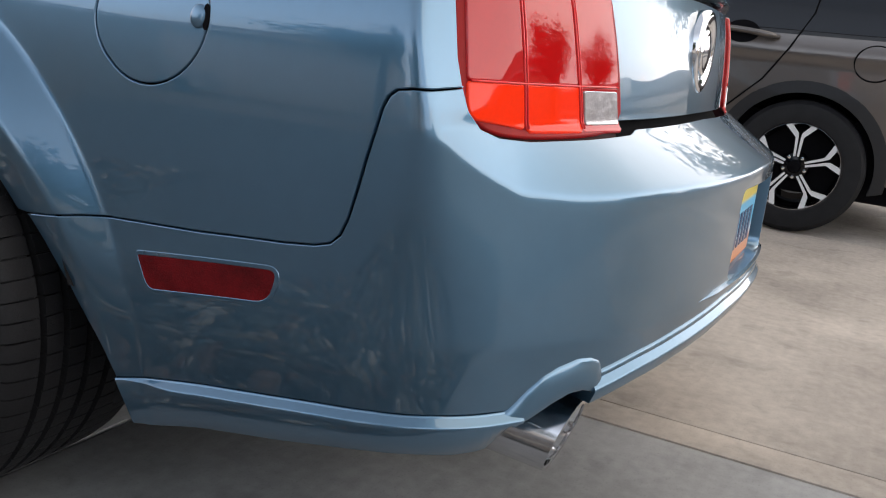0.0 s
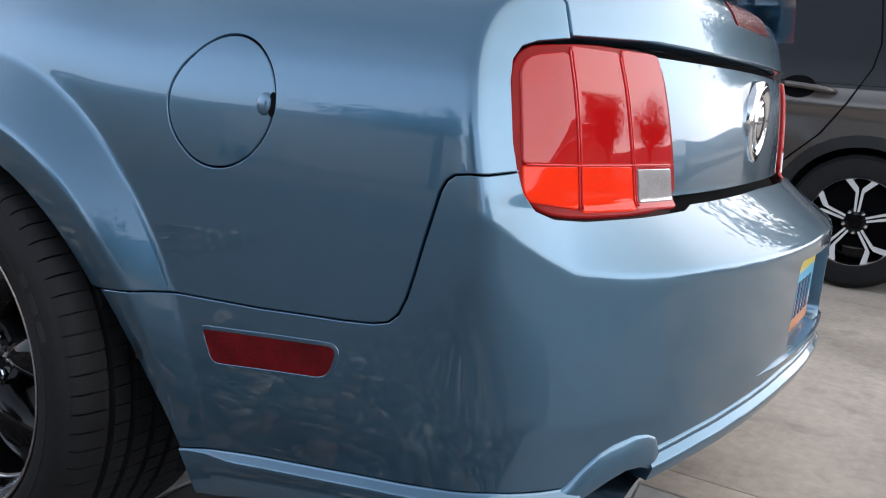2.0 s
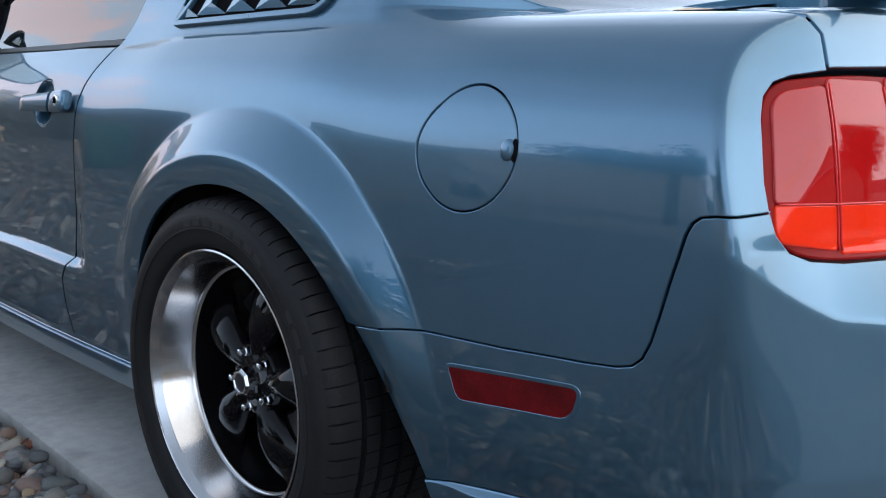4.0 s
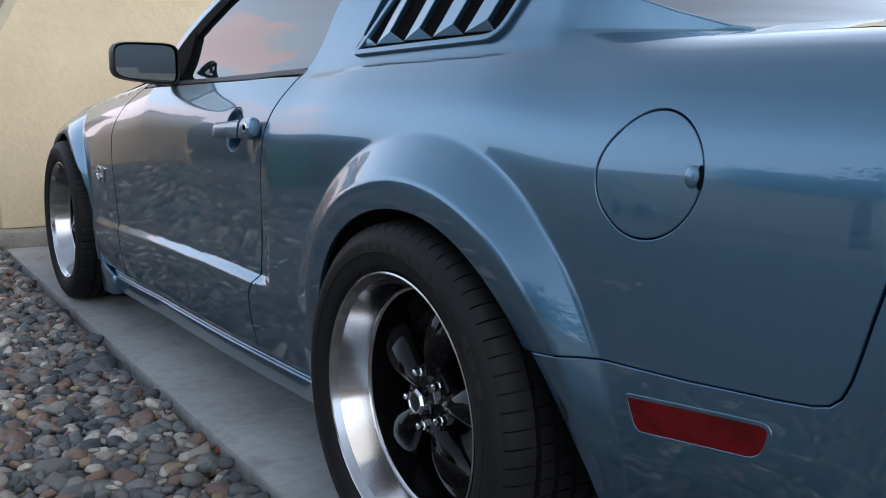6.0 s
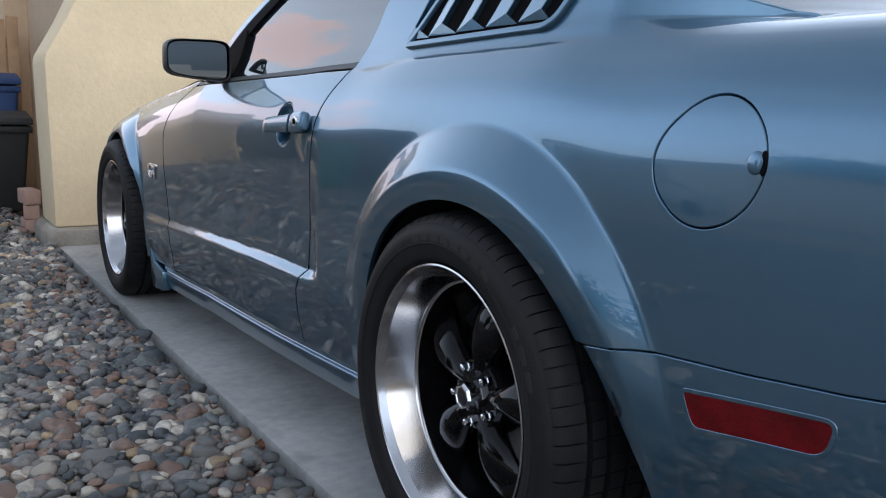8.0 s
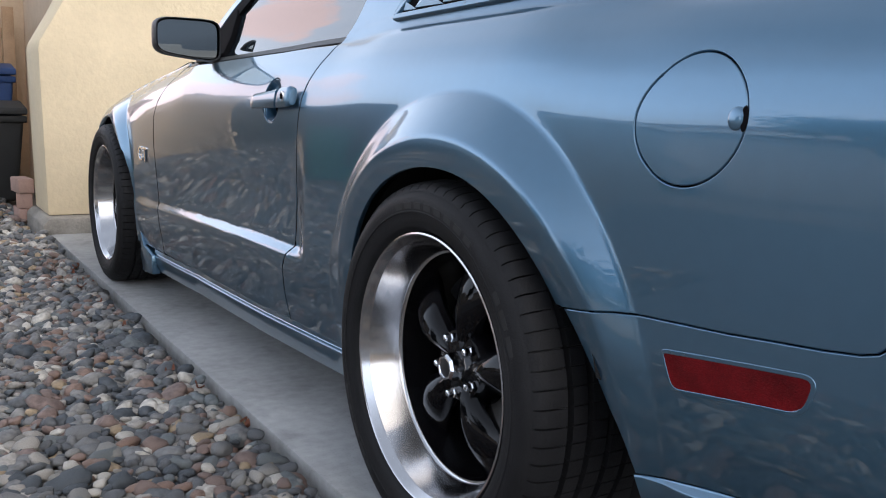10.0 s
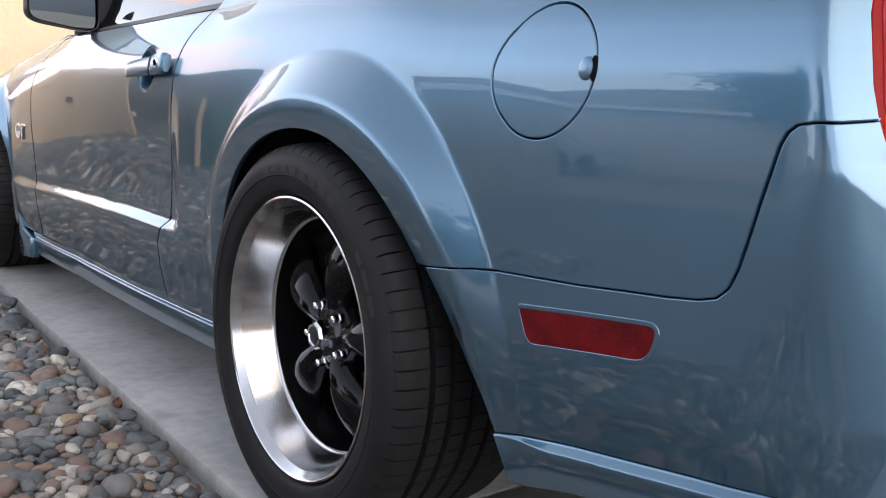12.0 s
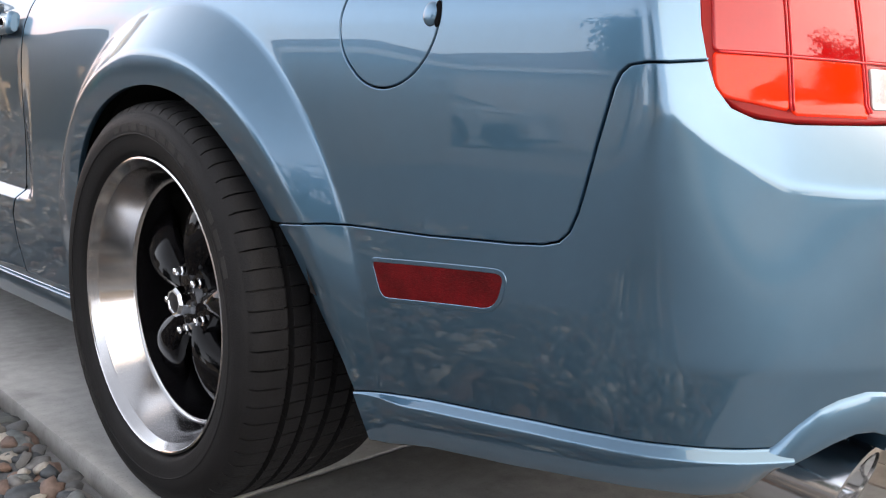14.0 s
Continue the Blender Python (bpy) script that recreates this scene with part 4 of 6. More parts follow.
for sx in (-1, 1):
    box("exhaust_tunnel", (min(sx * 0.612, sx * 0.495), -0.955, 0.335), (max(sx * 0.612, sx * 0.495), -0.60, 0.43), DARK, coupe, bevel=0.01)

# glass, roof and pillars
GLASS = [(0.600, 0.968), (0.548, 1.05), (0.522, 1.125), (0.48, 1.22), (0.43, 1.318), (0.90, 1.315), (1.03, 1.272), (1.212, 1.176), (1.376, 1.086), (1.52, 1.0), (1.62, 0.937), (1.26, 0.946), (0.90, 0.956), (0.75, 0.961)]
for flip in (False, True):
    panel("side_window", GLASS, TINTED, coupe, step=0.03, out=-0.012, gap=0.003, mirror=flip, label="tinted side window")
    panel("window_sill_strip", [(0.600, 0.953), (0.75, 0.950), (0.90, 0.943), (1.26, 0.932), (1.76, 0.916), (1.76, 0.926), (1.26, 0.944), (0.90, 0.955), (0.75, 0.961), (0.600, 0.965)], BLACKPLASTIC, coupe, step=0.02, gap=0.0006, out=-0.004, mirror=flip)
    panel("pillar_trim", [(1.60, 0.932), (1.52, 0.996), (1.376, 1.083), (1.212, 1.173), (1.03, 1.269), (0.90, 1.312), (0.43, 1.315), (0.43, 1.332), (0.92, 1.332), (1.06, 1.297), (1.24, 1.204), (1.41, 1.112), (1.57, 1.02), (1.70, 0.928)], TRIMBLACK, coupe, step=0.02, gap=0.0005, out=-0.002, mirror=flip)
    panel("windscreen_pillar", [(1.704, 0.928), (1.574, 1.022), (1.414, 1.114), (1.243, 1.207), (1.062, 1.300), (0.92, 1.335), (0.43, 1.335), (0.43, 1.35), (0.95, 1.352), (1.09, 1.312), (1.272, 1.222), (1.445, 1.127), (1.606, 1.034), (1.745, 0.930)], PAINT, coupe, step=0.02, gap=0.0005, out=-0.001, mirror=flip)
    panel("mirror_sail", rounded([(1.425, 0.944), (1.405, 1.070), (1.42, 1.082), (1.53, 1.010), (1.635, 0.936)], 0.006), TRIMBLACK, coupe, step=0.015, gap=0.0, out=0.003, lip=0.015, chamfer=0.003, mirror=flip, label="black mirror mount in the window's corner")


def sheet(name, curve, material, nx=24, label=""):
    """A sheet across the car: (y, z, half width, crown) rows."""
    rows = [[(w * u, y, z + c * (1 - u * u)) for u in np.linspace(-1, 1, nx)] for y, z, w, c in curve]
    verts = [p for r in rows for p in r]
    faces = [(i * nx + a, i * nx + a + 1, (i + 1) * nx + a + 1, (i + 1) * nx + a) for i in range(len(rows) - 1) for a in range(nx - 1)]
    return link(name, mesh_of(name, verts, faces), material, coupe, label)


sail = [skin(s, z) for s, z in dense(SAIL_REAR, 0.03, False)]
sheet("rear_window", [(float(p[1]), float(p[2]) - 0.004, float(-p[0]) + 0.003, 0.02 + 0.03 * i / len(sail)) for i, p in enumerate(sail)], REARGLASS, label="tinted rear window")
sheet("roof", [(0.30, 1.322, 0.60, 0.055), (0.6, 1.345, 0.62, 0.055), (0.9, 1.345, 0.62, 0.055), (1.02, 1.33, 0.63, 0.055)], PAINT)
sheet("windscreen", [(1.02, 1.332, 0.63, 0.055), (1.3, 1.22, 0.66, 0.06), (1.6, 1.08, 0.70, 0.08), (1.86, 0.945, 0.73, 0.09)], TINTED, label="tinted windscreen")
sheet("bonnet", [(1.86, 0.930, 0.80, 0.055), (2.2, 0.890, 0.79, 0.07), (2.6, 0.840, 0.78, 0.09), (3.0, 0.790, 0.75, 0.10), (3.3, 0.725, 0.70, 0.11), (3.55, 0.63, 0.60, 0.11), (3.66, 0.54, 0.50, 0.08), (3.68, 0.30, 0.48, 0.0), (3.60, 0.18, 0.5, 0.0)], PAINT)
box("underbody", (-0.62, -0.62, 0.24), (0.62, 3.45, 0.40), DARK, coupe, bevel=0.03)
box("cabin_shell", (-0.62, -0.35, 0.36), (0.62, 1.75, 0.92), DARK, coupe, bevel=0.03)
for cy in (REAR_Y, FRONT_Y):
    for flip in (1, -1):
        k = 28
        verts, faces = [], []
        for i in range(k + 1):
            a = math.pi * (-0.08 + 1.16 * i / k)
            for x in (-0.80 if math.sin(a) < 0.25 else -0.88, -0.60):
                verts.append((x * flip, cy - 0.02 + 0.40 * math.cos(a), 0.335 + 0.40 * math.sin(a)))
        faces = [(2 * i, 2 * i + 1, 2 * i + 3, 2 * i + 2) for i in range(k)]
        c = len(verts)
        verts += [(-0.60 * flip, cy, 0.33)]
        faces += [(c, 2 * i + 1, 2 * i + 3) for i in range(k)]
        link("wheel_arch_liner", mesh_of("wheel_arch_liner", verts, faces), LINER, coupe)

# door mirror
for flip in (1, -1):
    bm = bmesh.new()
    n = 56
    rings = []
    for d, sc in ((0.0, 0.96), (-0.004, 1.0), (0.010, 1.04), (0.040, 1.02), (0.075, 0.90), (0.098, 0.66), (0.108, 0.30)):
        ring = []
        for i in range(n):
            a = 2 * math.pi * i / n
            ca, sa = math.cos(a), math.sin(a)
            q = (abs(ca) ** 5 + abs(sa) ** 5) ** (-1 / 5)
            u, w = q * ca, q * sa
            ring.append(bm.verts.new(((-0.930 - 0.104 * u * sc) * flip, 1.400 + 0.022 * -u + d, 0.986 + (0.058 - 0.006 * u) * w * sc + 0.004 * u)))
        rings.append(ring)
    for r0, r1 in zip(rings, rings[1:]):
        for i in range(n):
            bm.faces.new((r0[i], r0[(i + 1) % n], r1[(i + 1) % n], r1[i]))
    bm.faces.new(rings[-1])
    mir = bm_part("door_mirror", bm, BLACKPLASTIC, coupe, "dark housing with rear-facing glass", smooth=True)
    bm = bmesh.new()
    vs = []
    for i in range(n):
        a = 2 * math.pi * i / n
        ca, sa = math.cos(a), math.sin(a)
        q = (abs(ca) ** 5 + abs(sa) ** 5) ** (-1 / 5)
        u, w = q * ca, q * sa
        vs.append(bm.verts.new(((-0.930 - 0.097 * u) * flip, 1.403 - 0.022 * u + 0.004, 0.986 + (0.052 - 0.006 * u) * w + 0.004 * u)))
    bm.faces.new(vs)
    bm_part("mirror_glass", bm, MIRROR, mir, "mirror glass")
    prism("mirror_foot", [(1.45, 0.925), (1.60, 0.918), (1.62, 0.930), (1.54, 0.958), (1.475, 0.952)], "x", -0.850 * flip, -0.795 * flip, BLACKPLASTIC, mir, bevel=0.008)

# door handle in its round cup, and the lock
for flip in (False, True):
    panel("handle_cup", CUP, PAINT, coupe, step=0.006, gap=0, lip=0.002, mirror=flip, surface=bowl, label="round recess behind the handle")
    pieces = []
    for y0, y1, z0_, z1_, h0, h1 in ((0.918, 0.749, 0.806, 0.817, 0.0185, 0.0225), (0.7465, 0.668, 0.8175, 0.823, 0.0235, 0.0250)):
        t = np.linspace(0, 1, 16)
        P = skin(y0 + (y1 - y0) * t, z0_ + (z1_ - z0_) * t)
        k, verts = 16, []
        for i, q0 in enumerate(P):
            ends = min(1.0, (0.02 + min(t[i], 1.35 - t[i] if y0 > 0.8 else 1.0 - t[i])) / 0.16) ** 0.5
            hgt, lift = (h0 + (h1 - h0) * t[i]) * (0.66 + 0.34 * ends), 0.010 + 0.009 * ends
            for a in range(k):
                an = 2 * math.pi * a / k
                q = (abs(math.cos(an)) ** 3.4 + abs(math.sin(an)) ** 3.4) ** (-1 / 3.4)
                verts.append((q0[0] - lift + 0.0085 * q * math.cos(an) + 0.16 * hgt * q * math.sin(an), q0[1], q0[2] + hgt * q * math.sin(an)))
        faces = [(i * k + a, i * k + (a + 1) % k, (i + 1) * k + (a + 1) % k, (i + 1) * k + a) for i in range(15) for a in range(k)]
        faces += [tuple(range(k)), tuple(len(verts) - k + a for a in range(k - 1, -1, -1))]
        pieces.append((verts, faces))
    bm = bmesh.new()
    bm.from_mesh(mesh_of("temp", *pieces[0]))
    hd = bm_part("door_handle", bm, PAINT, coupe, "body-coloured pull handle", smooth=True)
    bm = bmesh.new()
    bm.from_mesh(mesh_of("temp", *pieces[1]))
    bm_part("lock_cap", bm, PAINT, hd, "rounded cap with the lock", smooth=True)
    lock = revolve("lock", [(0.004, 0.0125), (-0.002, 0.0125), (-0.003, 0.010), (-0.001, 0.009), (-0.001, 0.0)], CHROME, hd, centre=(float(skin(0.705, 0.823, np.array(0.0))[0]) - 0.0275, 0.700, 0.822), n=20)
    box("keyhole", (lock.data.vertices[0].co.x - 0.010, 0.6985, 0.816), (lock.data.vertices[0].co.x - 0.0045, 0.7015, 0.828), DARK, hd)
    if flip:
        hd.scale = (-1, 1, 1)

# letters on the fender
txt = bpy.data.curves.new("letters", "FONT")
txt.body, txt.size, txt.extrude, txt.bevel_depth, txt.shear = "GT", 0.078, 0.004, 0.0012, 0.0
tmp = new("temp", txt)
me = tmp.to_mesh().copy()
bpy.data.objects.remove(tmp)
ob = link("model_letters", me, CHROME, coupe, "chrome fender letters")
ob.matrix_world = Matrix(((0, 0, -1, -0.9005), (-1.28, 0, 0, 2.19), (0, 1, 0, 0.566), (0, 0, 0, 1)))


# ---- wheels ----
SATINBLACK = mat("satin_black_barrel", (0.005, 0.005, 0.006), 0.22, vary=0.2, size=12)
MARKS = mat("worn_raised_rubber", (0.0125, 0.0125, 0.013), 0.62, vary=0.3, size=30)

def tyre(parent, r, half, crown_x):
    """A tyre round the X axis: sidewalls, shoulders with cut slits, and grooved tread."""
    pitches, verts, faces = 72, [], []
    prof = [(-half + 0.012, 0.2525), (-half + 0.002, 0.2575), (-half - 0.002, 0.262), (-half - 0.004, 0.276), (-half - 0.0070, 0.2865), (-half - 0.0086, 0.2872), (-half - 0.0086, 0.2890), (-half - 0.0078, 0.2898), (-half - 0.008, 0.296), (-half - 0.008, 0.305), (-half - 0.001, 0.3215), (-half + 0.001, 0.3225), (-half + 0.004, 0.3265)]
    tread = [(-half + 0.010, r - 0.0085), (-half + 0.020, r - 0.004), (-half + 0.034, r - 0.0015), (-half + 0.052, r)]
    t_in = []
    for g in (-half + 0.056, -0.022, 0.020, 0.062):
        t_in += [(g, r + 0.001), (g + 0.0015, r - 0.011), (g + 0.0105, r - 0.011), (g + 0.012, r + 0.001), (g + 0.022, r + 0.001)]
    outer = prof + tread
    full = outer + t_in + [(0.062 - x, q) for x, q in outer[::-1]]
    k = len(full)
    marks = []
    for p in range(pitches):
        marks += [(p, False), (p + 0.34, False), (p + 0.68, False), (p + 0.86, False), (p + 0.885, True), (p + 0.945, True), (p + 0.97, False)]
    for m, cut in marks:
        for idx, (x, q) in enumerate(full):
            a = 2 * math.pi * (m / pitches)
            d = q - (0.0075 if cut and (13 <= idx <= 15 or k - 16 <= idx <= k - 14) else 0.0) - (0.0045 if cut and 16 < idx < k - 17 else 0)
            verts.append((x, d * math.cos(a), d * math.sin(a)))
    n = len(marks)
    for i in range(n):
        j = (i + 1) % n
        for a in range(k - 1):
            faces.append((i * k + a, j * k + a, j * k + a + 1, i * k + a + 1))
    bm = bmesh.new()
    bm.from_mesh(mesh_of("temp", verts, faces))
    ob = bm_part("tyre", bm, RUBBER, parent, "low-profile black tyre", smooth=True)
    ob.data.set_sharp_from_angle(angle=radians(42))
    return ob


def spoke(parent, ang):
    """One curved, tapering spoke from the hub to the barrel."""
    k, rows = 20, []
    for i in range(15):
        t = i / 14
        rad = 0.030 + 0.178 * t
        wide = 0.0235 + 0.030 * float(smooth01(t / 0.80)) + 0.003 * t
        front = -0.034 - 0.022 * math.sin(math.pi * min(1, t * 1.05)) ** 0.9 + 0.018 * t * t
        thick = 0.056 + 0.012 * math.sin(math.pi * t)
        ring = []
        for a in range(k):
            an = 2 * math.pi * a / k
            u = wide * math.cos(an)
            q = (abs(math.cos(an)) ** 1.45 + abs(math.sin(an)) ** 1.45) ** (-1 / 1.45)
            u, x = u * q, front + thick * 0.5 * (1 - q * math.sin(an))
            ring.append((x, rad, u))
        rows.append(ring)
    ca, sa = math.cos(ang), math.sin(ang)
    verts = [(x, q * ca - u * sa, q * sa + u * ca) for ring in rows for x, q, u in ring]
    faces = [(i * k + a, i * k + (a + 1) % k, (i + 1) * k + (a + 1) % k, (i + 1) * k + a) for i in range(14) for a in range(k)]
    bm = bmesh.new()
    bm.from_mesh(mesh_of("temp", verts, faces))
    return bm_part("spoke", bm, BLACKGLOSS, parent, smooth=True)


def coupe_wheel(y):
    w = new("wheel")
    w.parent = coupe
    w.location = (-0.812, y, HUB_Z)
    w["label"] = "deep-dish wheel with polished lip and five gloss black spokes"
    tyre(w, 0.343, 0.118, 0)
    rim = revolve("rim", [(-0.080, 0.252), (-0.108, 0.2525), (-0.1135, 0.2505), (-0.1145, 0.2475), (-0.112, 0.2440), (-0.105, 0.2420), (-0.100, 0.2352), (-0.0965, 0.2342), (-0.0945, 0.2335), (-0.0405, 0.2168), (-0.0380, 0.2159), (-0.0350, 0.2130), (-0.0345, 0.2100)],
                  POLISHED, w, n=96, label="polished rim lip", sharp=40)
    revolve("barrel", [(-0.035, 0.2103), (-0.02, 0.2095), (0.09, 0.208), (0.11, 0.225), (0.11, 0.252)], SATINBLACK, rim, n=72)
    # raised marks on the sidewall, as plain bars
    verts, faces = [], []
    for a0, a1 in [(58 + 6.4 * i, 62.4 + 6.4 * i) for i in range(8)] + [(20, 26), (28, 34), (36, 40), (200, 206), (208, 214), (216, 222), (224, 230), (232, 236)]:
        b0 = len(verts)
        for i in range(4):
            a = radians(180 - (a0 + (a1 - a0) * i / 3))
            for x, q in ((-0.1245, 0.2925), (-0.1264, 0.2932), (-0.1264, 0.3048), (-0.1245, 0.3055)):
                verts.append((x, q * math.cos(a), q * math.sin(a)))
        faces += [(b0 + 4 * i + k, b0 + 4 * i + k + 1, b0 + 4 * i + k + 5, b0 + 4 * i + k + 4) for i in range(3) for k in range(3)]
        faces += [(b0, b0 + 1, b0 + 2, b0 + 3), (b0 + 12, b0 + 13, b0 + 14, b0 + 15)]
    tagged(link("sidewall_relief", mesh_of("sidewall_relief", verts, faces, False), MARKS, w, "raised plain bars on the sidewall"), kind="stuff")
    for i in range(5):
        spoke(w, radians(180 - (9 + 72 * i)))
    revolve("hub_face", [(0.02, 0.080), (-0.020, 0.074), (-0.032, 0.066), (-0.036, 0.045), (-0.036, 0.0)], BLACKGLOSS, w, n=48)
    cap = revolve("hub_cap", [(-0.030, 0.0285), (-0.050, 0.0280), (-0.061, 0.0262), (-0.066, 0.0225), (-0.066, 0.0190), (-0.064, 0.0175)], CHROME, w, n=8, label="chrome hub cap", sharp=20)
    revolve("cap_centre", [(-0.064, 0.0180), (-0.065, 0.012), (-0.067, 0.0)], BLACKPLASTIC, cap, n=32)
    for i in range(5):
        a = radians(180 - (44 + 72 * i))
        c = (-0.036, 0.0545 * math.cos(a), 0.0545 * math.sin(a))
        revolve("lug_nut", [(0.0, 0.0095), (-0.003, 0.0095), (-0.005, 0.0078), (-0.012, 0.0078), (-0.0155, 0.0062), (-0.0172, 0.0035), (-0.0176, 0.0)], CHROME, w, centre=c, n=6, sharp=25)
    disc = revolve("brake_disc", [(0.055, 0.07), (0.050, 0.075), (0.050, 0.165), (0.075, 0.165)], STEEL, w, n=60)
    cal = prism("brake_caliper", [(0.175 * math.cos(radians(q)), 0.175 * math.sin(radians(q))) for q in range(-22, 34, 8)] + [(0.105 * math.cos(radians(q)), 0.105 * math.sin(radians(q))) for q in range(32, -24, -8)],
                "x", 0.028, 0.085, BLACKPLASTIC, w, bevel=0.004)
    cal.rotation_euler = (radians(60), 0, 0)
    return w


rear_left = coupe_wheel(REAR_Y)


def clone_wheel(src, m):
    made = {}
    for o in (src, *src.children_recursive):
        made[o] = o.copy()
        scene.collection.objects.link(made[o])
        made[o].parent = made.get(o.parent, o.parent)
    made[src].matrix_basis = m
    return made[src]


clone_wheel(rear_left, Matrix.Translation((-0.812, FRONT_Y, HUB_Z)) @ Matrix.Rotation(radians(23), 4, "X"))
for y in (REAR_Y, FRONT_Y):
    clone_wheel(rear_left, Matrix.Translation((0.812, y, HUB_Z)) @ Matrix.Rotation(math.pi, 4, "Z"))

# quarter window louvre
LOUVRE = rounded([(0.372, 0.986), (-0.098, 1.0015), (-0.140, 1.075), (-0.175, 1.15), (-0.13, 1.215), (0.175, 1.215)], [0.016, 0.03, 0.02, 0.03, 0.03, 0.02])
for flip in (False, True):
    lv = panel("window_louvre", LOUVRE, DARK, coupe, step=0.03, gap=0, out=0.001, lip=0.002, mirror=flip, label="body-coloured slatted quarter window cover")
    inner_loop = [tuple(p) for p in shrink(dense(LOUVRE, 0.01), 0.0065)]
    panel("louvre_frame", LOUVRE, PAINT, lv, holes=[inner_loop], step=0.006, gap=0, out=0.011, lip=0.011, chamfer=0.003, mirror=flip)
    fronts, rears = (0.344, 0.242, 0.140, 0.035, -0.061), (0.372, 0.290, 0.190, 0.096, 0.001, -0.084)
    for i in range(5):
        n, lean, top = 14, 0.52, 1.206
        low, peak = 1.003 + 0.0035 * i, 1.026 + 0.002 * i
        za, zb = np.linspace(low, top, n), np.linspace(peak, top, n)
        sa, sb = rears[i] - (za - 1.010) * lean, fronts[i] - (zb - 1.030) * lean
        sa, sb = np.maximum(sa, -0.150), np.maximum(sb, -0.155)
        rows = [skin(sa, za, np.full(n, 0.002)), skin(sa, za, np.full(n, 0.006)), skin(sb + 0.0022, zb, np.full(n, 0.0122)), skin(sb, zb, np.full(n, 0.0112)), skin(sb, zb, np.full(n, 0.0))]
        verts = list(np.stack(rows, 1).reshape(-1, 3))
        toe = skin(np.array(rears[i + 1] + 0.002), np.array(low + 0.002), np.array(0.003))
        verts.append(toe)
        faces = [(r * 5 + a, r * 5 + a + 1, (r + 1) * 5 + a + 1, (r + 1) * 5 + a) for r in range(n - 1) for a in range(4)]
        faces += [(1, 2, len(verts) - 1), (2, 3, len(verts) - 1), (3, 4, len(verts) - 1), (0, 1, len(verts) - 1)]
        verts = np.array(verts)
        if flip:
            verts[:, 0] *= -1
        bm = bmesh.new()
        bm.from_mesh(mesh_of("temp", verts, faces))
        bm_part("slat", bm, PAINT, lv, smooth=True, sharp=12)


# ---- ground, driveway and walls ----
bm = bmesh.new()
bmesh.ops.create_grid(bm, x_segments=2, y_segments=2, size=1500)
for v in bm.verts:
    v.co.z = -0.075
ground = bm_part("ground", bm, SOIL, None)
tagged(ground, "dusty ground round the houses", "ground", kind="structure")

drive = tagged(new("driveway"), "weathered concrete driveway with tooled joints", "driveway", kind="structure")
xs, ys = [-0.949, 0.190, 0.312, 3.2, 6.2], [-9.0, -4.2, -0.105, 4.14]
for i in range(4):
    for j in range(3):
        lo_gap, hi_gap = (0, 0.004, 0.0012, 0.004)[i], (0.004, 0.0012, 0.004, 0.004)[i]
        box("slab", (xs[i] + lo_gap, ys[j] + 0.004, -0.12), (xs[i + 1] - hi_gap, ys[j + 1] - 0.004, 0.0), CONCRETE if i else GREYCONC, drive, bevel=0.005)
box("joint_bed", (-0.945, -8.99, -0.11), (6.19, 4.13, -0.012), mat("joint_dirt", (0.05, 0.042, 0.036), 0.95, vary=0.4, size=30), drive)

wall = tagged(new("wall_front"), "cream stucco house wall with a sloping wing", "wall", kind="structure")
prism("wing_wall", [(-0.938, 0.088), (-0.957, 1.055), (-0.948, 1.095), (-0.905, 1.17), (-0.83, 1.30), (-0.765, 1.43), (-0.62, 1.76), (-0.46, 2.2), (-0.30, 2.7), (4.6, 2.7), (4.6, 0.088)], "y", 4.30, 4.80, STUCCO, wall, bevel=0.014)
prism("footing", [(-0.99, -0.1), (4.7, -0.1), (4.7, 0.086), (-0.950, 0.086), (-0.985, 0.05)], "y", 4.16, 4.86, FOOTING, wall, bevel=0.01)
far_wall = tagged(new("wall_side"), "tan stucco wall behind the wing wall", "wall", kind="structure")
box("wall_face", (-0.80, 7.75, -0.1), (4.5, 8.0, 3.0), TAN, far_wall, bevel=0.02)
box("wall_return", (-0.60, 4.8, -0.1), (-0.42, 7.75, 2.9), TAN, far_wall, bevel=0.02)

gate = thing("wooden_gate", "pale wooden side gate of upright boards", "gate", (0, 0, 0))
for i in range(8):
    box("board", (-1.55 + i * 0.105, 7.40, 0.02), (-1.455 + i * 0.105, 7.425, 1.50 + 0.03 * math.sin(i)), WOOD, gate, bevel=0.004)
for z in (0.3, 1.25):
    box("rail", (-1.55, 7.425, z), (-0.72, 7.46, z + 0.09), WOOD, gate, bevel=0.004)


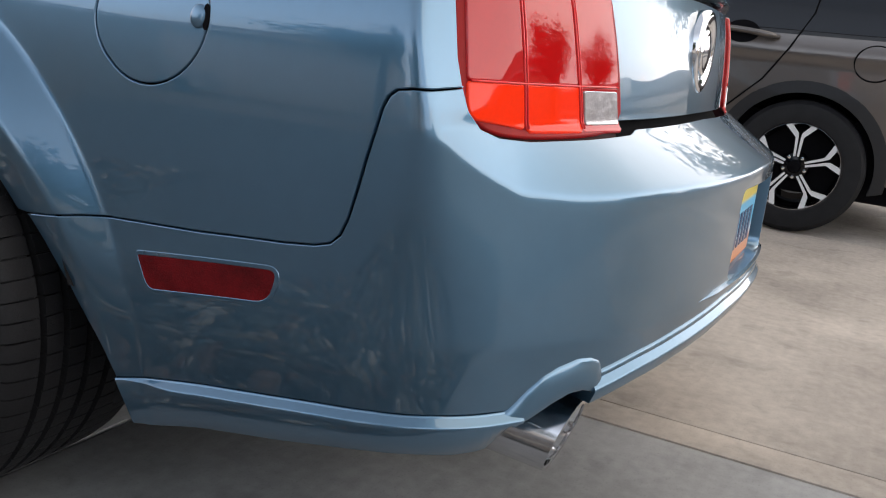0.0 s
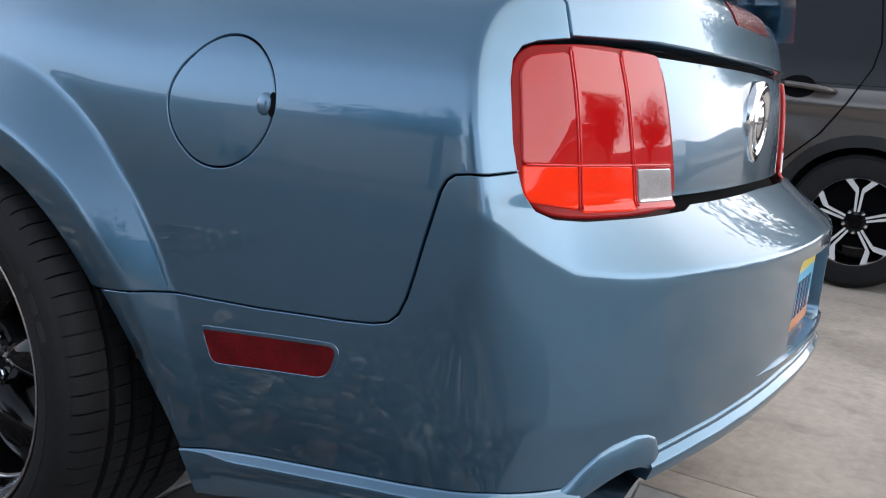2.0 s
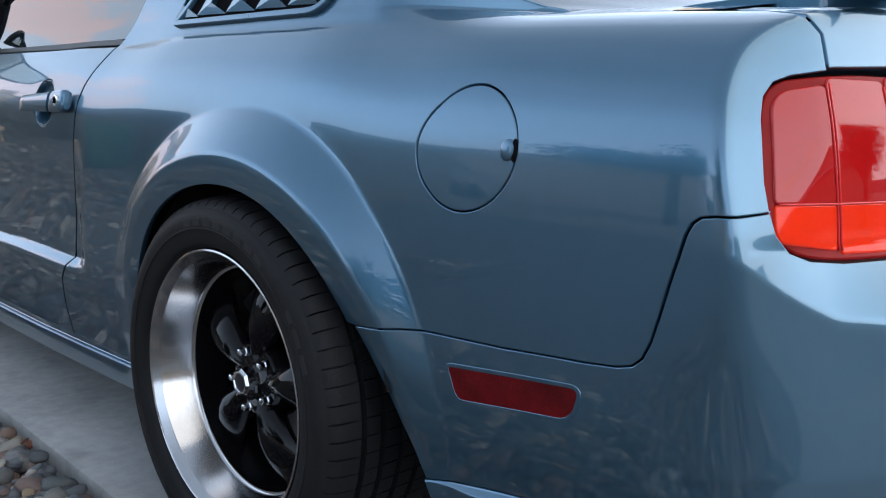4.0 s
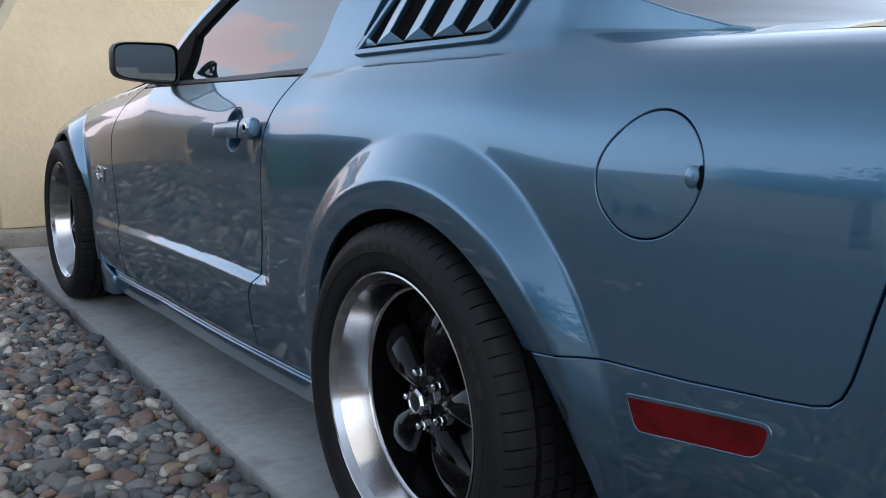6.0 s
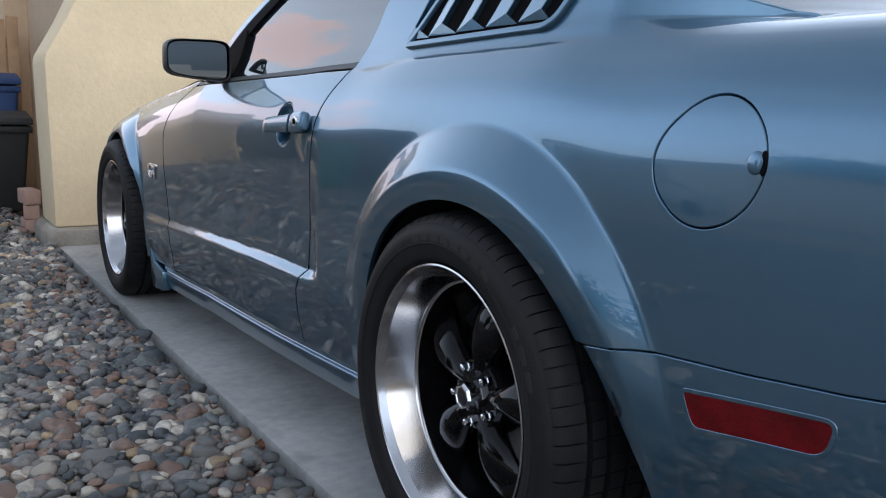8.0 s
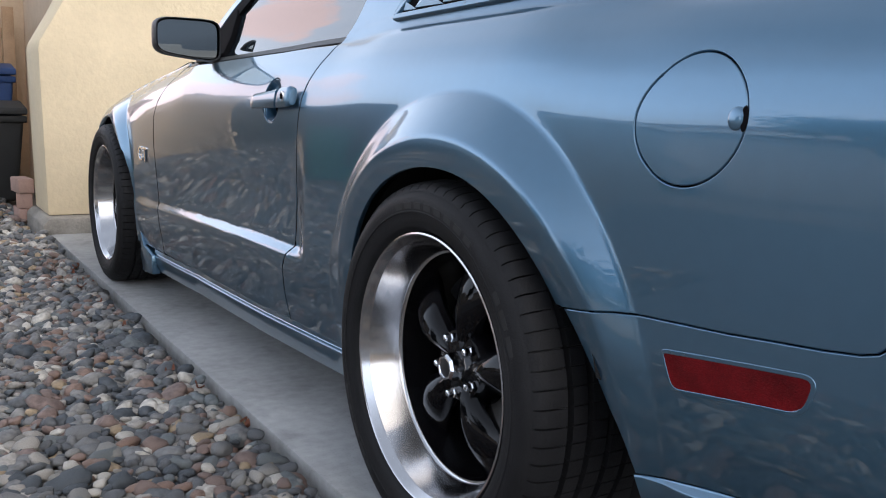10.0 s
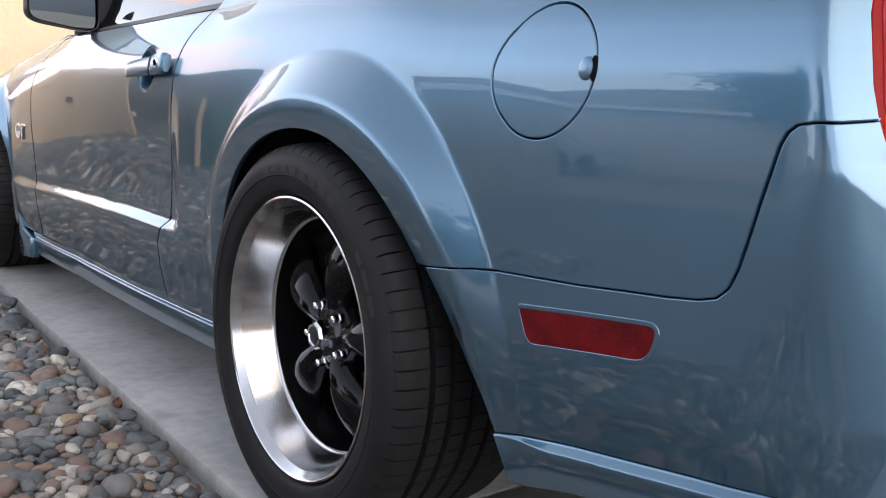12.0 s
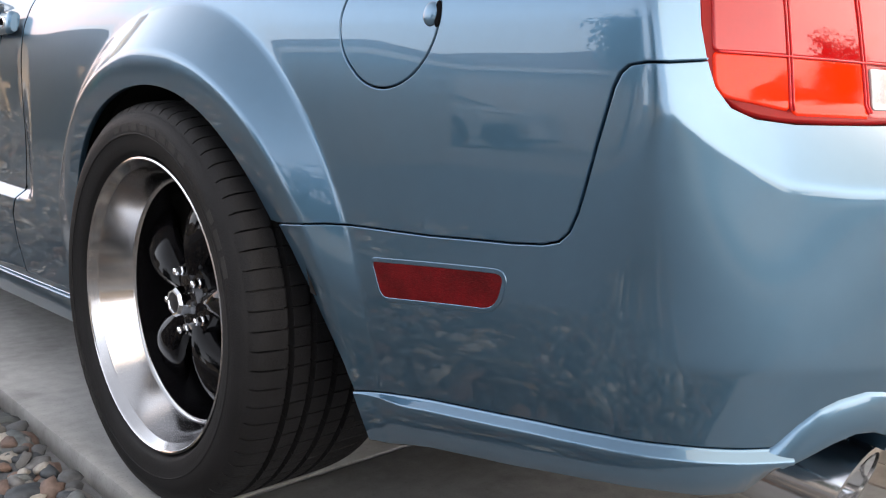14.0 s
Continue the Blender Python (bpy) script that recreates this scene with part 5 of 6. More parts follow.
def wheelie_bin(label, x, y, body_mat, lid_mat, w, d, h):
    b = thing("wheelie_bin", label, "bin", (x, y, -0.03))
    bm = bmesh.new()
    bmesh.ops.create_cube(bm, size=1)
    for v in bm.verts:
        k = 0.80 if v.co.z < 0 else 1.0
        v.co = Vector((v.co.x * w * k, v.co.y * d * k, (v.co.z + 0.5) * h))
    bmesh.ops.bevel(bm, geom=bm.edges[:], offset=0.03, segments=3, profile=0.5, affect="EDGES")
    bm_part("body", bm, body_mat, b, smooth=True)
    box("rim", (-w / 2 - 0.015, -d / 2 - 0.015, h - 0.06), (w / 2 + 0.015, d / 2 + 0.015, h - 0.01), body_mat, b, bevel=0.01)
    lid = prism("lid", [(-d / 2 - 0.03, h), (d / 2 + 0.03, h), (d / 2 + 0.02, h + 0.05), (0.0, h + 0.10), (-d / 2 - 0.02, h + 0.05)], "x", -w / 2 - 0.02, w / 2 + 0.02, lid_mat, b, bevel=0.015)
    for sx in (-1, 1):
        revolve("bin_wheel", [(-0.03, 0.03), (-0.03, 0.11), (0.0, 0.12), (0.03, 0.11), (0.03, 0.03)], BINBLACK, b, centre=(sx * (w / 2 - 0.04), d / 2 - 0.02, 0.11), n=24)
    return b


wheelie_bin("black wheeled bin standing on the gravel by the gate", -1.14, 6.40, BINBLACK, BINBLACK, 0.62, 0.70, 0.66)
wheelie_bin("blue lidded recycling bin behind the black bin", -1.11, 7.06, BINBLUE, BINBLUE, 0.60, 0.54, 0.96)
BRICKRED = mat("pink_brick", (0.36, 0.24, 0.20), 0.9, vary=0.2, size=12, bump=0.5)
for x, y, z, turn_ in ((-0.985, 4.98, -0.03, 0.05), (-0.980, 4.99, 0.066, -0.12), (-0.992, 4.97, 0.162, 0.10)):
    brick = box("garden_brick", (-0.048, -0.11, 0.0), (0.048, 0.11, 0.094), BRICKRED, None, bevel=0.008)
    brick.matrix_world = pose(x, y, z, rz=math.degrees(turn_))
    tagged(brick, "reddish brick stacked against the wall", "brick", "stacked bricks")


# ---- the neighbour's dark car ----
suv = thing("parked_suv", "dark graphite crossover parked beside the coupe", "car", (0, 0, 0))
KX = 3.13


def suv_side(s, z, out=0.0):
    s, z = np.broadcast_arrays(np.asarray(s, float), np.asarray(z, float))
    tuck = np.interp(z, [0.2, 0.4, 0.7, 0.9, 1.0, 1.12, 1.5, 1.66], [0.06, 0.03, 0.0, 0.0, 0.012, 0.05, 0.20, 0.36])
    ends = 0.30 * smooth01((-1.35 - s) / 0.55) + 0.30 * smooth01((s - 2.1) / 0.6)
    x = KX + tuck + ends - 0.012 * np.exp(-((z - 0.905) / 0.03) ** 2)
    p = np.stack([x, s, z], -1)
    if np.any(out):
        p = p + np.array([-1.0, 0, 0]) * np.asarray(out)[..., None] if np.ndim(out) else p + np.array([-1.0, 0, 0]) * out
    return p


def suv_flip(s, z, out=0.0):
    p = suv_side(s, z, out)
    return np.stack([2 * (KX + 0.90) - p[..., 0], p[..., 1], p[..., 2]], -1)


KY, KZ = -0.93, 0.345
arch_k = arc(KY, KZ, 0.43, -12, 192, 26)
body_loop = [(-1.80, 0.30), (-1.83, 0.75), (-1.78, 1.0), (2.6, 0.96), (2.72, 0.7), (2.7, 0.26), (2.15, 0.26)] + arc(1.72, KZ, 0.43, 0, 180, 20) + [(1.27, 0.26)] + [(-0.51, 0.26)] + arch_k[1:-1] + [(-1.40, 0.28)]
glass_loop = [(-1.62, 1.02), (1.55, 1.0), (0.85, 1.50), (-0.1, 1.56), (-1.30, 1.45)]
for flip in (False, True):
    sf = suv_flip if flip else suv_side
    panel("body_side", body_loop, KIAPAINT, suv, step=0.06, gap=0, lip=0.03, surface=sf, edge=0.03)
    panel("side_glass", glass_loop, PRIVACY, suv, step=0.08, gap=0, lip=0.01, surface=sf, edge=0.05)
    panel("window_frame", [(-1.80, 0.985), (2.3, 0.955), (1.62, 1.0), (0.87, 1.54), (-0.1, 1.60), (-1.40, 1.52)], BLACKPLASTIC, suv, holes=[[(-0.64, 1.03), (-0.60, 1.52), (-1.27, 1.43), (-1.50, 1.03)], [(1.5, 1.02), (0.85, 1.48), (-0.1, 1.54), (-0.56, 1.53), (-0.60, 1.03)]],
          step=0.06, gap=0, lip=0.012, out=-0.004, surface=sf, edge=0.03)
    panel("arch_cladding", arc(KY, KZ, 0.432, -10, 190, 26) + arc(KY, KZ, 0.372, 195, -15, 26), BLACKPLASTIC, suv, step=0.03, gap=0, lip=0.06, surface=sf, edge=0.02, out=0)
    panel("arch_cladding", arc(1.72, KZ, 0.432, -10, 190, 26) + arc(1.72, KZ, 0.372, 195, -15, 26), BLACKPLASTIC, suv, step=0.03, gap=0, lip=0.06, surface=sf, edge=0.02, out=0)
    panel("sill_cladding", [(-0.52, 0.30), (1.27, 0.30), (1.27, 0.18), (-0.52, 0.18)], BLACKPLASTIC, suv, step=0.06, gap=0, lip=0.03, surface=sf, edge=0.05)
    panel("rear_cladding", [(-1.37, 0.40), (-1.80, 0.46), (-1.78, 0.24), (-1.42, 0.24)], BLACKPLASTIC, suv, step=0.06, gap=0, lip=0.03, surface=sf, edge=0.05)
gap_pts = [(-0.86, 1.45), (-0.90, 1.22), (-0.885, 1.10), (-0.80, 0.92), (-0.70, 0.76), (-0.60, 0.66), (-0.52, 0.58)]
tube("door_gap", [tuple(suv_side(np.array(a), np.array(b)) + np.array([-0.0005, 0, 0])) for a, b in gap_pts], 0.0045, DARK, suv, n=6)
ring = [tuple(suv_side(np.array(-1.205 + 0.095 * math.cos(a)), np.array(0.888 + 0.085 * math.sin(a)))) for a in np.linspace(0, 2 * math.pi, 36)]
tube("fuel_flap_gap", ring, 0.004, DARK, suv, n=6)
tube("door_handle", [tuple(suv_side(np.array(s), np.array(z)) + np.array([-o, 0, 0])) for s, z, o in ((-0.48, 0.995, 0.002), (-0.52, 0.993, 0.035), (-0.60, 0.988, 0.040), (-0.70, 0.978, 0.038), (-0.745, 0.972, 0.012))], 0.014, KIAPAINT, suv, n=10, radii=[0.014, 0.016, 0.016, 0.015, 0.009])
# flat black oval standing in for the shade of the hollow behind the handle
cupk = [(-0.56 + 0.085 * math.cos(a), 0.985 + 0.055 * math.sin(a)) for a in np.linspace(0, 2 * math.pi, 28, endpoint=False)]
panel("handle_recess", cupk, DARK, suv, step=0.02, gap=0, lip=0.002, out=0.0, surface=lambda s, z, out=0.0: suv_side(s, z) + np.array([-0.003, 0, 0]))
rows = [(-1.86, 0.55, 0.80, 0), (-1.86, 0.95, 0.80, 0), (-1.70, 1.02, 0.78, 0.0), (-1.42, 1.50, 0.62, 0.03), (-1.2, 1.60, 0.58, 0.05), (0.0, 1.63, 0.58, 0.06), (0.8, 1.55, 0.60, 0.05), (1.65, 1.02, 0.72, 0.06), (2.5, 0.92, 0.70, 0.06), (2.74, 0.70, 0.66, 0.0), (2.76, 0.3, 0.66, 0)]
rr = [[(KX + 0.90 + w * u, y, z + c * (1 - u * u)) for u in np.linspace(-1, 1, 14)] for y, z, w, c in rows]
link("roof_and_ends", mesh_of("roof_and_ends", [p for r in rr for p in r], [(i * 14 + a, i * 14 + a + 1, (i + 1) * 14 + a + 1, (i + 1) * 14 + a) for i in range(len(rows) - 1) for a in range(13)]), KIAPAINT, suv)
box("underbody", (KX + 0.12, -1.7, 0.2), (KX + 1.68, 2.6, 0.6), DARK, suv, bevel=0.03)
box("cabin", (KX + 0.30, -1.4, 0.6), (KX + 1.5, 1.5, 1.0), DARK, suv, bevel=0.03)


def suv_wheel(y, flip=1):
    w = new("wheel")
    w.parent = suv
    w.location = (KX + 0.125 if flip == 1 else KX + 1.80 - 0.125, y, KZ - 0.003)
    w.rotation_euler = (0, 0, 0 if flip == 1 else math.pi)
    w["label"] = "black tyre on a two-tone double-spoke alloy wheel"
    revolve("tyre", [(-0.085, 0.215), (-0.108, 0.23), (-0.112, 0.27), (-0.106, 0.315), (-0.085, 0.336), (0.08, 0.338), (0.10, 0.31), (0.10, 0.22)], RUBBER, w, n=64)
    revolve("rim", [(-0.088, 0.228), (-0.096, 0.226), (-0.096, 0.220), (-0.084, 0.212), (0.06, 0.19)], POLISHED, w, n=64)
    revolve("barrel", [(-0.082, 0.2115), (0.065, 0.187), (0.065, 0.0)], BLACKGLOSS, w, n=48)
    revolve("hub", [(-0.05, 0.078), (-0.070, 0.066), (-0.076, 0.035), (-0.082, 0.030), (-0.082, 0.0)], BLACKGLOSS, w, n=32)
    for i in range(5):
        a0 = radians(90 + 72 * i)
        for sgn in (-1, 1):
            pts = [(0.052, 0.0085 * sgn), (0.148, 0.0125 * sgn), (0.172, 0.026 * sgn), (0.219, 0.071 * sgn)]
            wide = [0.0050, 0.0066, 0.0165, 0.0195]
            verts = []
            for (q, u), wd in zip(pts, wide):
                for du, x in ((-wd, -0.07), (-wd, -0.086), (wd, -0.086), (wd, -0.07)):
                    uu = u + du
                    verts.append((x - 0.006 * (q / 0.2), q * math.cos(a0) - uu * math.sin(a0), q * math.sin(a0) + uu * math.cos(a0)))
            faces = [(r * 4 + a, r * 4 + a + 1, (r + 1) * 4 + a + 1, (r + 1) * 4 + a) for r in range(3) for a in range(3)]
            bm = bmesh.new()
            bm.from_mesh(mesh_of("temp", verts, faces, False))
            bm_part("spoke", bm, KIASPOKE, w)
        box_a = a0 + radians(36)
        revolve("wheel_nut", [(-0.07, 0.010), (-0.084, 0.009), (-0.086, 0.0)], CHROME, w, centre=(0, 0.055 * math.cos(box_a), 0.055 * math.sin(box_a)), n=6)
    revolve("brake_disc", [(0.03, 0.05), (0.02, 0.05), (0.02, 0.15), (0.035, 0.15)], STEEL, w, n=40)
    return w


for yy in (KY, 1.72):
    for fl in (1, -1):
        suv_wheel(yy, fl)


# the same kind of car in silver, across the gravel
silver = copy_thing(suv, Matrix.Translation((-11.6, 10.4, -0.07)) @ Matrix.Rotation(math.pi, 4, "Z"))
silver.name = "parked_suv"
tagged(silver, "silver crossover parked beyond the gravel bed", "car")
for ob in silver.children_recursive:
    if ob.type == "MESH" and ob.data.materials and ob.data.materials[0] == KIAPAINT:
        ob.material_slots[0].link = "OBJECT"
        ob.material_slots[0].material = SILVERPAINT


# and another on the far side of the drive, towards the street
street_car = copy_thing(silver, Matrix.Translation((17.0, -12.5, -0.07)) @ Matrix.Rotation(radians(60), 4, "Z") @ Matrix.Translation((-KX - 0.9, 0.0, 0.0)))
street_car.name = "parked_suv"
tagged(street_car, "silver crossover parked by the street", "car")


# ---- river gravel ----
gravel = tagged(new("gravel_bed"), "bed of rounded multicoloured river pebbles beside the drive", "gravel", kind="structure")
pebble_mat = bpy.data.materials.new("river_pebbles")
pebble_mat.use_nodes = True
gn, gl = pebble_mat.node_tree.nodes, pebble_mat.node_tree.links


def pebble_colour(source):
    ramp_ = gn.new("ShaderNodeValToRGB")
    e = ramp_.color_ramp.elements
    ramp_.color_ramp.interpolation = "CONSTANT"
    cols = [(0.0, (0.085, 0.090, 0.096)), (0.17, (0.150, 0.150, 0.150)), (0.32, (0.055, 0.064, 0.074)), (0.47, (0.200, 0.192, 0.178)), (0.56, (0.170, 0.120, 0.102)), (0.67, (0.310, 0.290, 0.262)),
            (0.76, (0.120, 0.135, 0.140)), (0.84, (0.205, 0.135, 0.105)), (0.91, (0.450, 0.425, 0.380)), (0.965, (0.290, 0.220, 0.140))]
    e[0].position, e[0].color = 0.0, (*cols[0][1], 1)
    e[1].position, e[1].color = cols[1][0], (*cols[1][1], 1)
    for pos, c in cols[2:]:
        e.new(pos).color = (*c, 1)
    gl.new(source, ramp_.inputs[0])
    return ramp_.outputs[0]


geo, co = gn.new("ShaderNodeNewGeometry"), gn.new("ShaderNodeTexCoord")
base_col = pebble_colour(geo.outputs["Random Per Island"])
tex, span, mulc = gn.new("ShaderNodeTexNoise"), gn.new("ShaderNodeMapRange"), gn.new("ShaderNodeVectorMath")
tex.inputs["Scale"].default_value, tex.inputs["Detail"].default_value = 60, 6
gl.new(co.outputs["Object"], tex.inputs["Vector"])
span.inputs["From Min"].default_value, span.inputs["From Max"].default_value = 0.3, 0.7
span.inputs["To Min"].default_value, span.inputs["To Max"].default_value = 0.6, 1.35
gl.new(tex.outputs["Fac"], span.inputs["Value"])
mulc.operation = "SCALE"
gl.new(base_col, mulc.inputs[0])
gl.new(span.outputs[0], mulc.inputs["Scale"])
gp = gn["Principled BSDF"]
gl.new(mulc.outputs[0], gp.inputs["Base Color"])
gp.inputs["Roughness"].default_value = 0.6
bmp = gn.new("ShaderNodeBump")
bmp.inputs["Strength"].default_value, bmp.inputs["Distance"].default_value = 0.45, 0.004
gl.new(tex.outputs["Fac"], bmp.inputs["Height"])
gl.new(bmp.outputs[0], gp.inputs["Normal"])
single_mat = pebble_mat.copy()
single_mat.name = "river_pebble"
sn, sl = single_mat.node_tree.nodes, single_mat.node_tree.links
info = sn.new("ShaderNodeObjectInfo")
for nd in sn:
    if nd.bl_idname == "ShaderNodeValToRGB":
        sl.new(info.outputs["Random"], nd.inputs[0])

rng = np.random.default_rng(5)
bmt = bmesh.new()
bmesh.ops.create_icosphere(bmt, subdivisions=2, radius=1)
ico_v = np.array([tuple(v.co) for v in bmt.verts])
ico_f = np.array([[v.index for v in f.verts] for f in bmt.faces])
bmt.free()


def pebble_shape(seed, exact):
    r = np.random.default_rng(seed)
    v = ico_v.copy()
    p = exact
    v = np.sign(v) * np.abs(v) ** p
    k = r.normal(size=(3, 3))
    v = v * (1 + 0.30 * np.sin(v @ k.T * 1.6 + r.uniform(0, 6, 3)).sum(1, keepdims=True) / 1.7)
    return v


SHAPES = [pebble_shape(i, 0.82 + 0.03 * (i % 5)) for i in range(14)]


def scatter(x0, x1, y0, y1, spacing, layer):
    nx, ny = int((x1 - x0) / spacing), int((y1 - y0) / (spacing * 0.87))
    gx, gy = np.meshgrid(np.arange(nx), np.arange(ny))
    px = x0 + (gx + 0.5 * (gy % 2)) * spacing + rng.normal(0, spacing * 0.22, gx.shape)
    py = y0 + gy * spacing * 0.87 + rng.normal(0, spacing * 0.22, gx.shape)
    return np.stack([px.ravel(), py.ravel(), np.full(px.size, layer)], 1)


near = np.concatenate([scatter(-2.35, -0.965, -0.5, 4.2, 0.0315, -0.028), scatter(-2.35, -0.965, -0.5, 4.2, 0.040, -0.013),
                       scatter(-2.5, -0.968, -2.6, -0.5, 0.047, -0.030), scatter(-2.5, -0.968, -2.6, -0.5, 0.060, -0.013),
                       scatter(-3.9, -2.35, 1.2, 4.2, 0.047, -0.030), scatter(-3.9, -2.35, 1.2, 4.2, 0.060, -0.013),
                       scatter(-3.9, -0.99, 4.2, 7.4, 0.050, -0.026), scatter(-3.9, -0.99, 4.2, 7.4, 0.070, -0.010)])
near = near[~((near[:, 0] > -1.03) & (near[:, 1] > 4.13) & (near[:, 1] < 4.7))]
scale = np.exp(rng.normal(math.log(0.0182), 0.36, len(near)))
scale = np.clip(scale, 0.010, 0.040) * np.where((near[:, 0] > -2.35) & (near[:, 1] > -0.5), 1.0, 1.4)
flat = rng.uniform(0.45, 0.75, len(near))
long = rng.uniform(0.72, 1.0, len(near))
turn = rng.uniform(0, 2 * math.pi, len(near))
tilt = rng.normal(0, 0.22, (len(near), 2))
near[:, 0] = np.minimum(near[:, 0], -0.957 - scale * 0.75)
# the gravel is heaped a little against the slab's edge
lift = np.array([float(smooth01((v + 1.22) / 0.22)) for v in near[:, 0]]) * 0.013


def pebble_verts(i):
    v = SHAPES[i % 14] * np.array([1.0, long[i], flat[i]]) * scale[i]
    c, s_ = math.cos(turn[i]), math.sin(turn[i])
    v = np.stack([v[:, 0] * c - v[:, 1] * s_, v[:, 0] * s_ + v[:, 1] * c, v[:, 2]], 1)
    v[:, 2] += v[:, 0] * tilt[i, 0] + v[:, 1] * tilt[i, 1]
    return v


top_layer = near[:, 2] > -0.02
close = top_layer & (near[:, 0] > -1.62) & (near[:, 1] > 0.25) & (near[:, 1] < 2.6)
singles = np.flatnonzero(close)[:300]
rest = np.setdiff1d(np.arange(len(near)), singles)
near[:, 2] += lift
V = np.concatenate([pebble_verts(i) + near[i] for i in rest])
Fc = (ico_f[None] + (np.arange(len(rest)) * len(ico_v))[:, None, None]).reshape(-1, 3)
me = bpy.data.meshes.new("pebbles")
me.vertices.add(len(V))
me.vertices.foreach_set("co", V.ravel())
me.loops.add(Fc.size)
me.loops.foreach_set("vertex_index", Fc.ravel())
me.polygons.add(len(Fc))
me.polygons.foreach_set("loop_start", np.arange(0, Fc.size, 3))
me.polygons.foreach_set("loop_total", np.full(len(Fc), 3))
me.polygons.foreach_set("use_smooth", np.ones(len(Fc), bool))
me.update(calc_edges=True)
tagged(link("pebbles", me, pebble_mat, gravel), kind="stuff")
bases = []
for i in range(14):
    b = mesh_of("pebble", SHAPES[i], ico_f)
    b.materials.append(single_mat)
    bases.append(b)
for i in singles:
    ob = new("pebble", bases[i % 14])
    ob.parent = gravel
    ob.matrix_basis = Matrix.Translation(Vector(near[i])) @ Euler((tilt[i, 1], -tilt[i, 0], turn[i])).to_matrix().to_4x4() @ Matrix.Diagonal((scale[i], scale[i] * long[i], scale[i] * flat[i], 1))
box("gravel_soil", (-9.0, -9.0, -0.074), (-0.955, 9.0, -0.042), FINEGRAVEL, gravel)


# ---- what stands round about, seen in the paint ----
def house(name, label, x0, x1, y0, y1, h, roof_h, wall_mat, along="x"):
    ob = thing(name, label, "house", (0, 0, 0))
    box("wall", (x0, y0, -0.1), (x1, y1, h), wall_mat, ob)
    o = 0.45
    mx, my = (x0 + x1) / 2, (y0 + y1) / 2
    bm = bmesh.new()
    b = [bm.verts.new(p) for p in ((x0 - o, y0 - o, h), (x1 + o, y0 - o, h), (x1 + o, y1 + o, h), (x0 - o, y1 + o, h))]
    r = 0.32 * min(x1 - x0, y1 - y0)
    t = [bm.verts.new(p) for p in (((x0 + r * 1.5, my, h + roof_h), (x1 - r * 1.5, my, h + roof_h)) if along == "x" else ((mx, y0 + r * 1.5, h + roof_h), (mx, y1 - r * 1.5, h + roof_h)))]
    if along == "x":
        fs = [(b[0], b[1], t[1], t[0]), (b[1], b[2], t[1]), (b[2], b[3], t[0], t[1]), (b[3], b[0], t[0])]
    else:
        fs = [(b[0], b[1], t[0]), (b[1], b[2], t[1], t[0]), (b[2], b[3], t[1]), (b[3], b[0], t[0], t[1])]
    for f in fs:
        bm.faces.new(f)
    bm.faces.new(b[::-1])
    bm_part("roof", bm, ROOFTILE, ob)
    box("fascia", (x0 - o - 0.02, y0 - o - 0.02, h - 0.16), (x1 + o + 0.02, y1 + o + 0.02, h + 0.02), WHITEPAINT, ob)
    return ob


SHEDWALL = mat("weathered_stucco", (0.27, 0.25, 0.22), 0.9, vary=0.15, size=2)
PALE = mat("pale_stucco", (0.56, 0.52, 0.48), 0.9, vary=0.1, size=2)
PALEWOOD = mat("sun_bleached_board", (0.62, 0.46, 0.30), 0.8, vary=0.22, size=3, detail=8)
DARKBLOCK = mat("dark_block", (0.085, 0.080, 0.078), 0.9, vary=0.25, size=2)
fence = tagged(new("side_fence"), "tan timber fence of broad upright boards along the gravel", "fence", kind="structure")
for i in range(30):
    box("board", (-2.93, 6.80 + 0.215 * i, -0.05), (-2.90, 7.008 + 0.215 * i, 1.72 + 0.015 * math.sin(2.1 * i)), PALEWOOD, fence, bevel=0.004)
for z in (0.25, 1.45):
    box("rail", (-2.98, 6.80, z), (-2.93, 13.25, z + 0.09), PALEWOOD, fence)
for y, z in ((8.6, 0.50), (8.9, 1.38), (10.6, 0.9)):
    box("vent", (-2.905, y, z), (-2.893, y + 0.22, z + 0.13), DARK, fence)
grey_wall = tagged(new("boundary_wall"), "dark weathered block wall behind the gravel", "wall", kind="structure")
box("wall_run", (-7.3, 9.0, -0.1), (-3.0, 9.2, 1.85), DARKBLOCK, grey_wall, bevel=0.01)
box("wall_return", (-7.3, 7.42, -0.1), (-7.1, 9.0, 1.85), GREYWALL, grey_wall, bevel=0.01)
box("post", (-4.32, 8.25, -0.05), (-4.26, 8.31, 1.05), PALEWOOD, grey_wall)
shed = thing("outbuilding", "low pale stucco outbuilding with white roof trim", "outbuilding", (0, 0, 0))
box("wall", (-9.2, 4.9, -0.1), (-7.1, 7.4, 1.72), SHEDWALL, shed)
box("fascia", (-9.3, 4.8, 1.72), (-7.0, 7.5, 1.86), WHITEPAINT, shed, bevel=0.01)
box("roof", (-9.34, 4.76, 1.86), (-6.96, 7.54, 1.98), ROOFTILE, shed, bevel=0.02)
wheelie_bin("green wheeled bin standing on the gravel", -4.68, 8.35, GREENBIN, GREENBIN, 0.56, 0.6, 0.86)
house("far_house", "pale single-storey house with a tiled roof", -31.0, -19.5, 5.5, 17.0, 3.1, 2.0, PALE, "y")
house("far_house", "pale single-storey house with a tiled roof", -26.0, -14.5, -11.5, 0.5, 2.9, 1.7, PALE, "y")
house("street_house", "tan house on the far side of the street", 9.0, 22.0, -36.0, -27.0, 2.9, 2.0, TAN, "x")
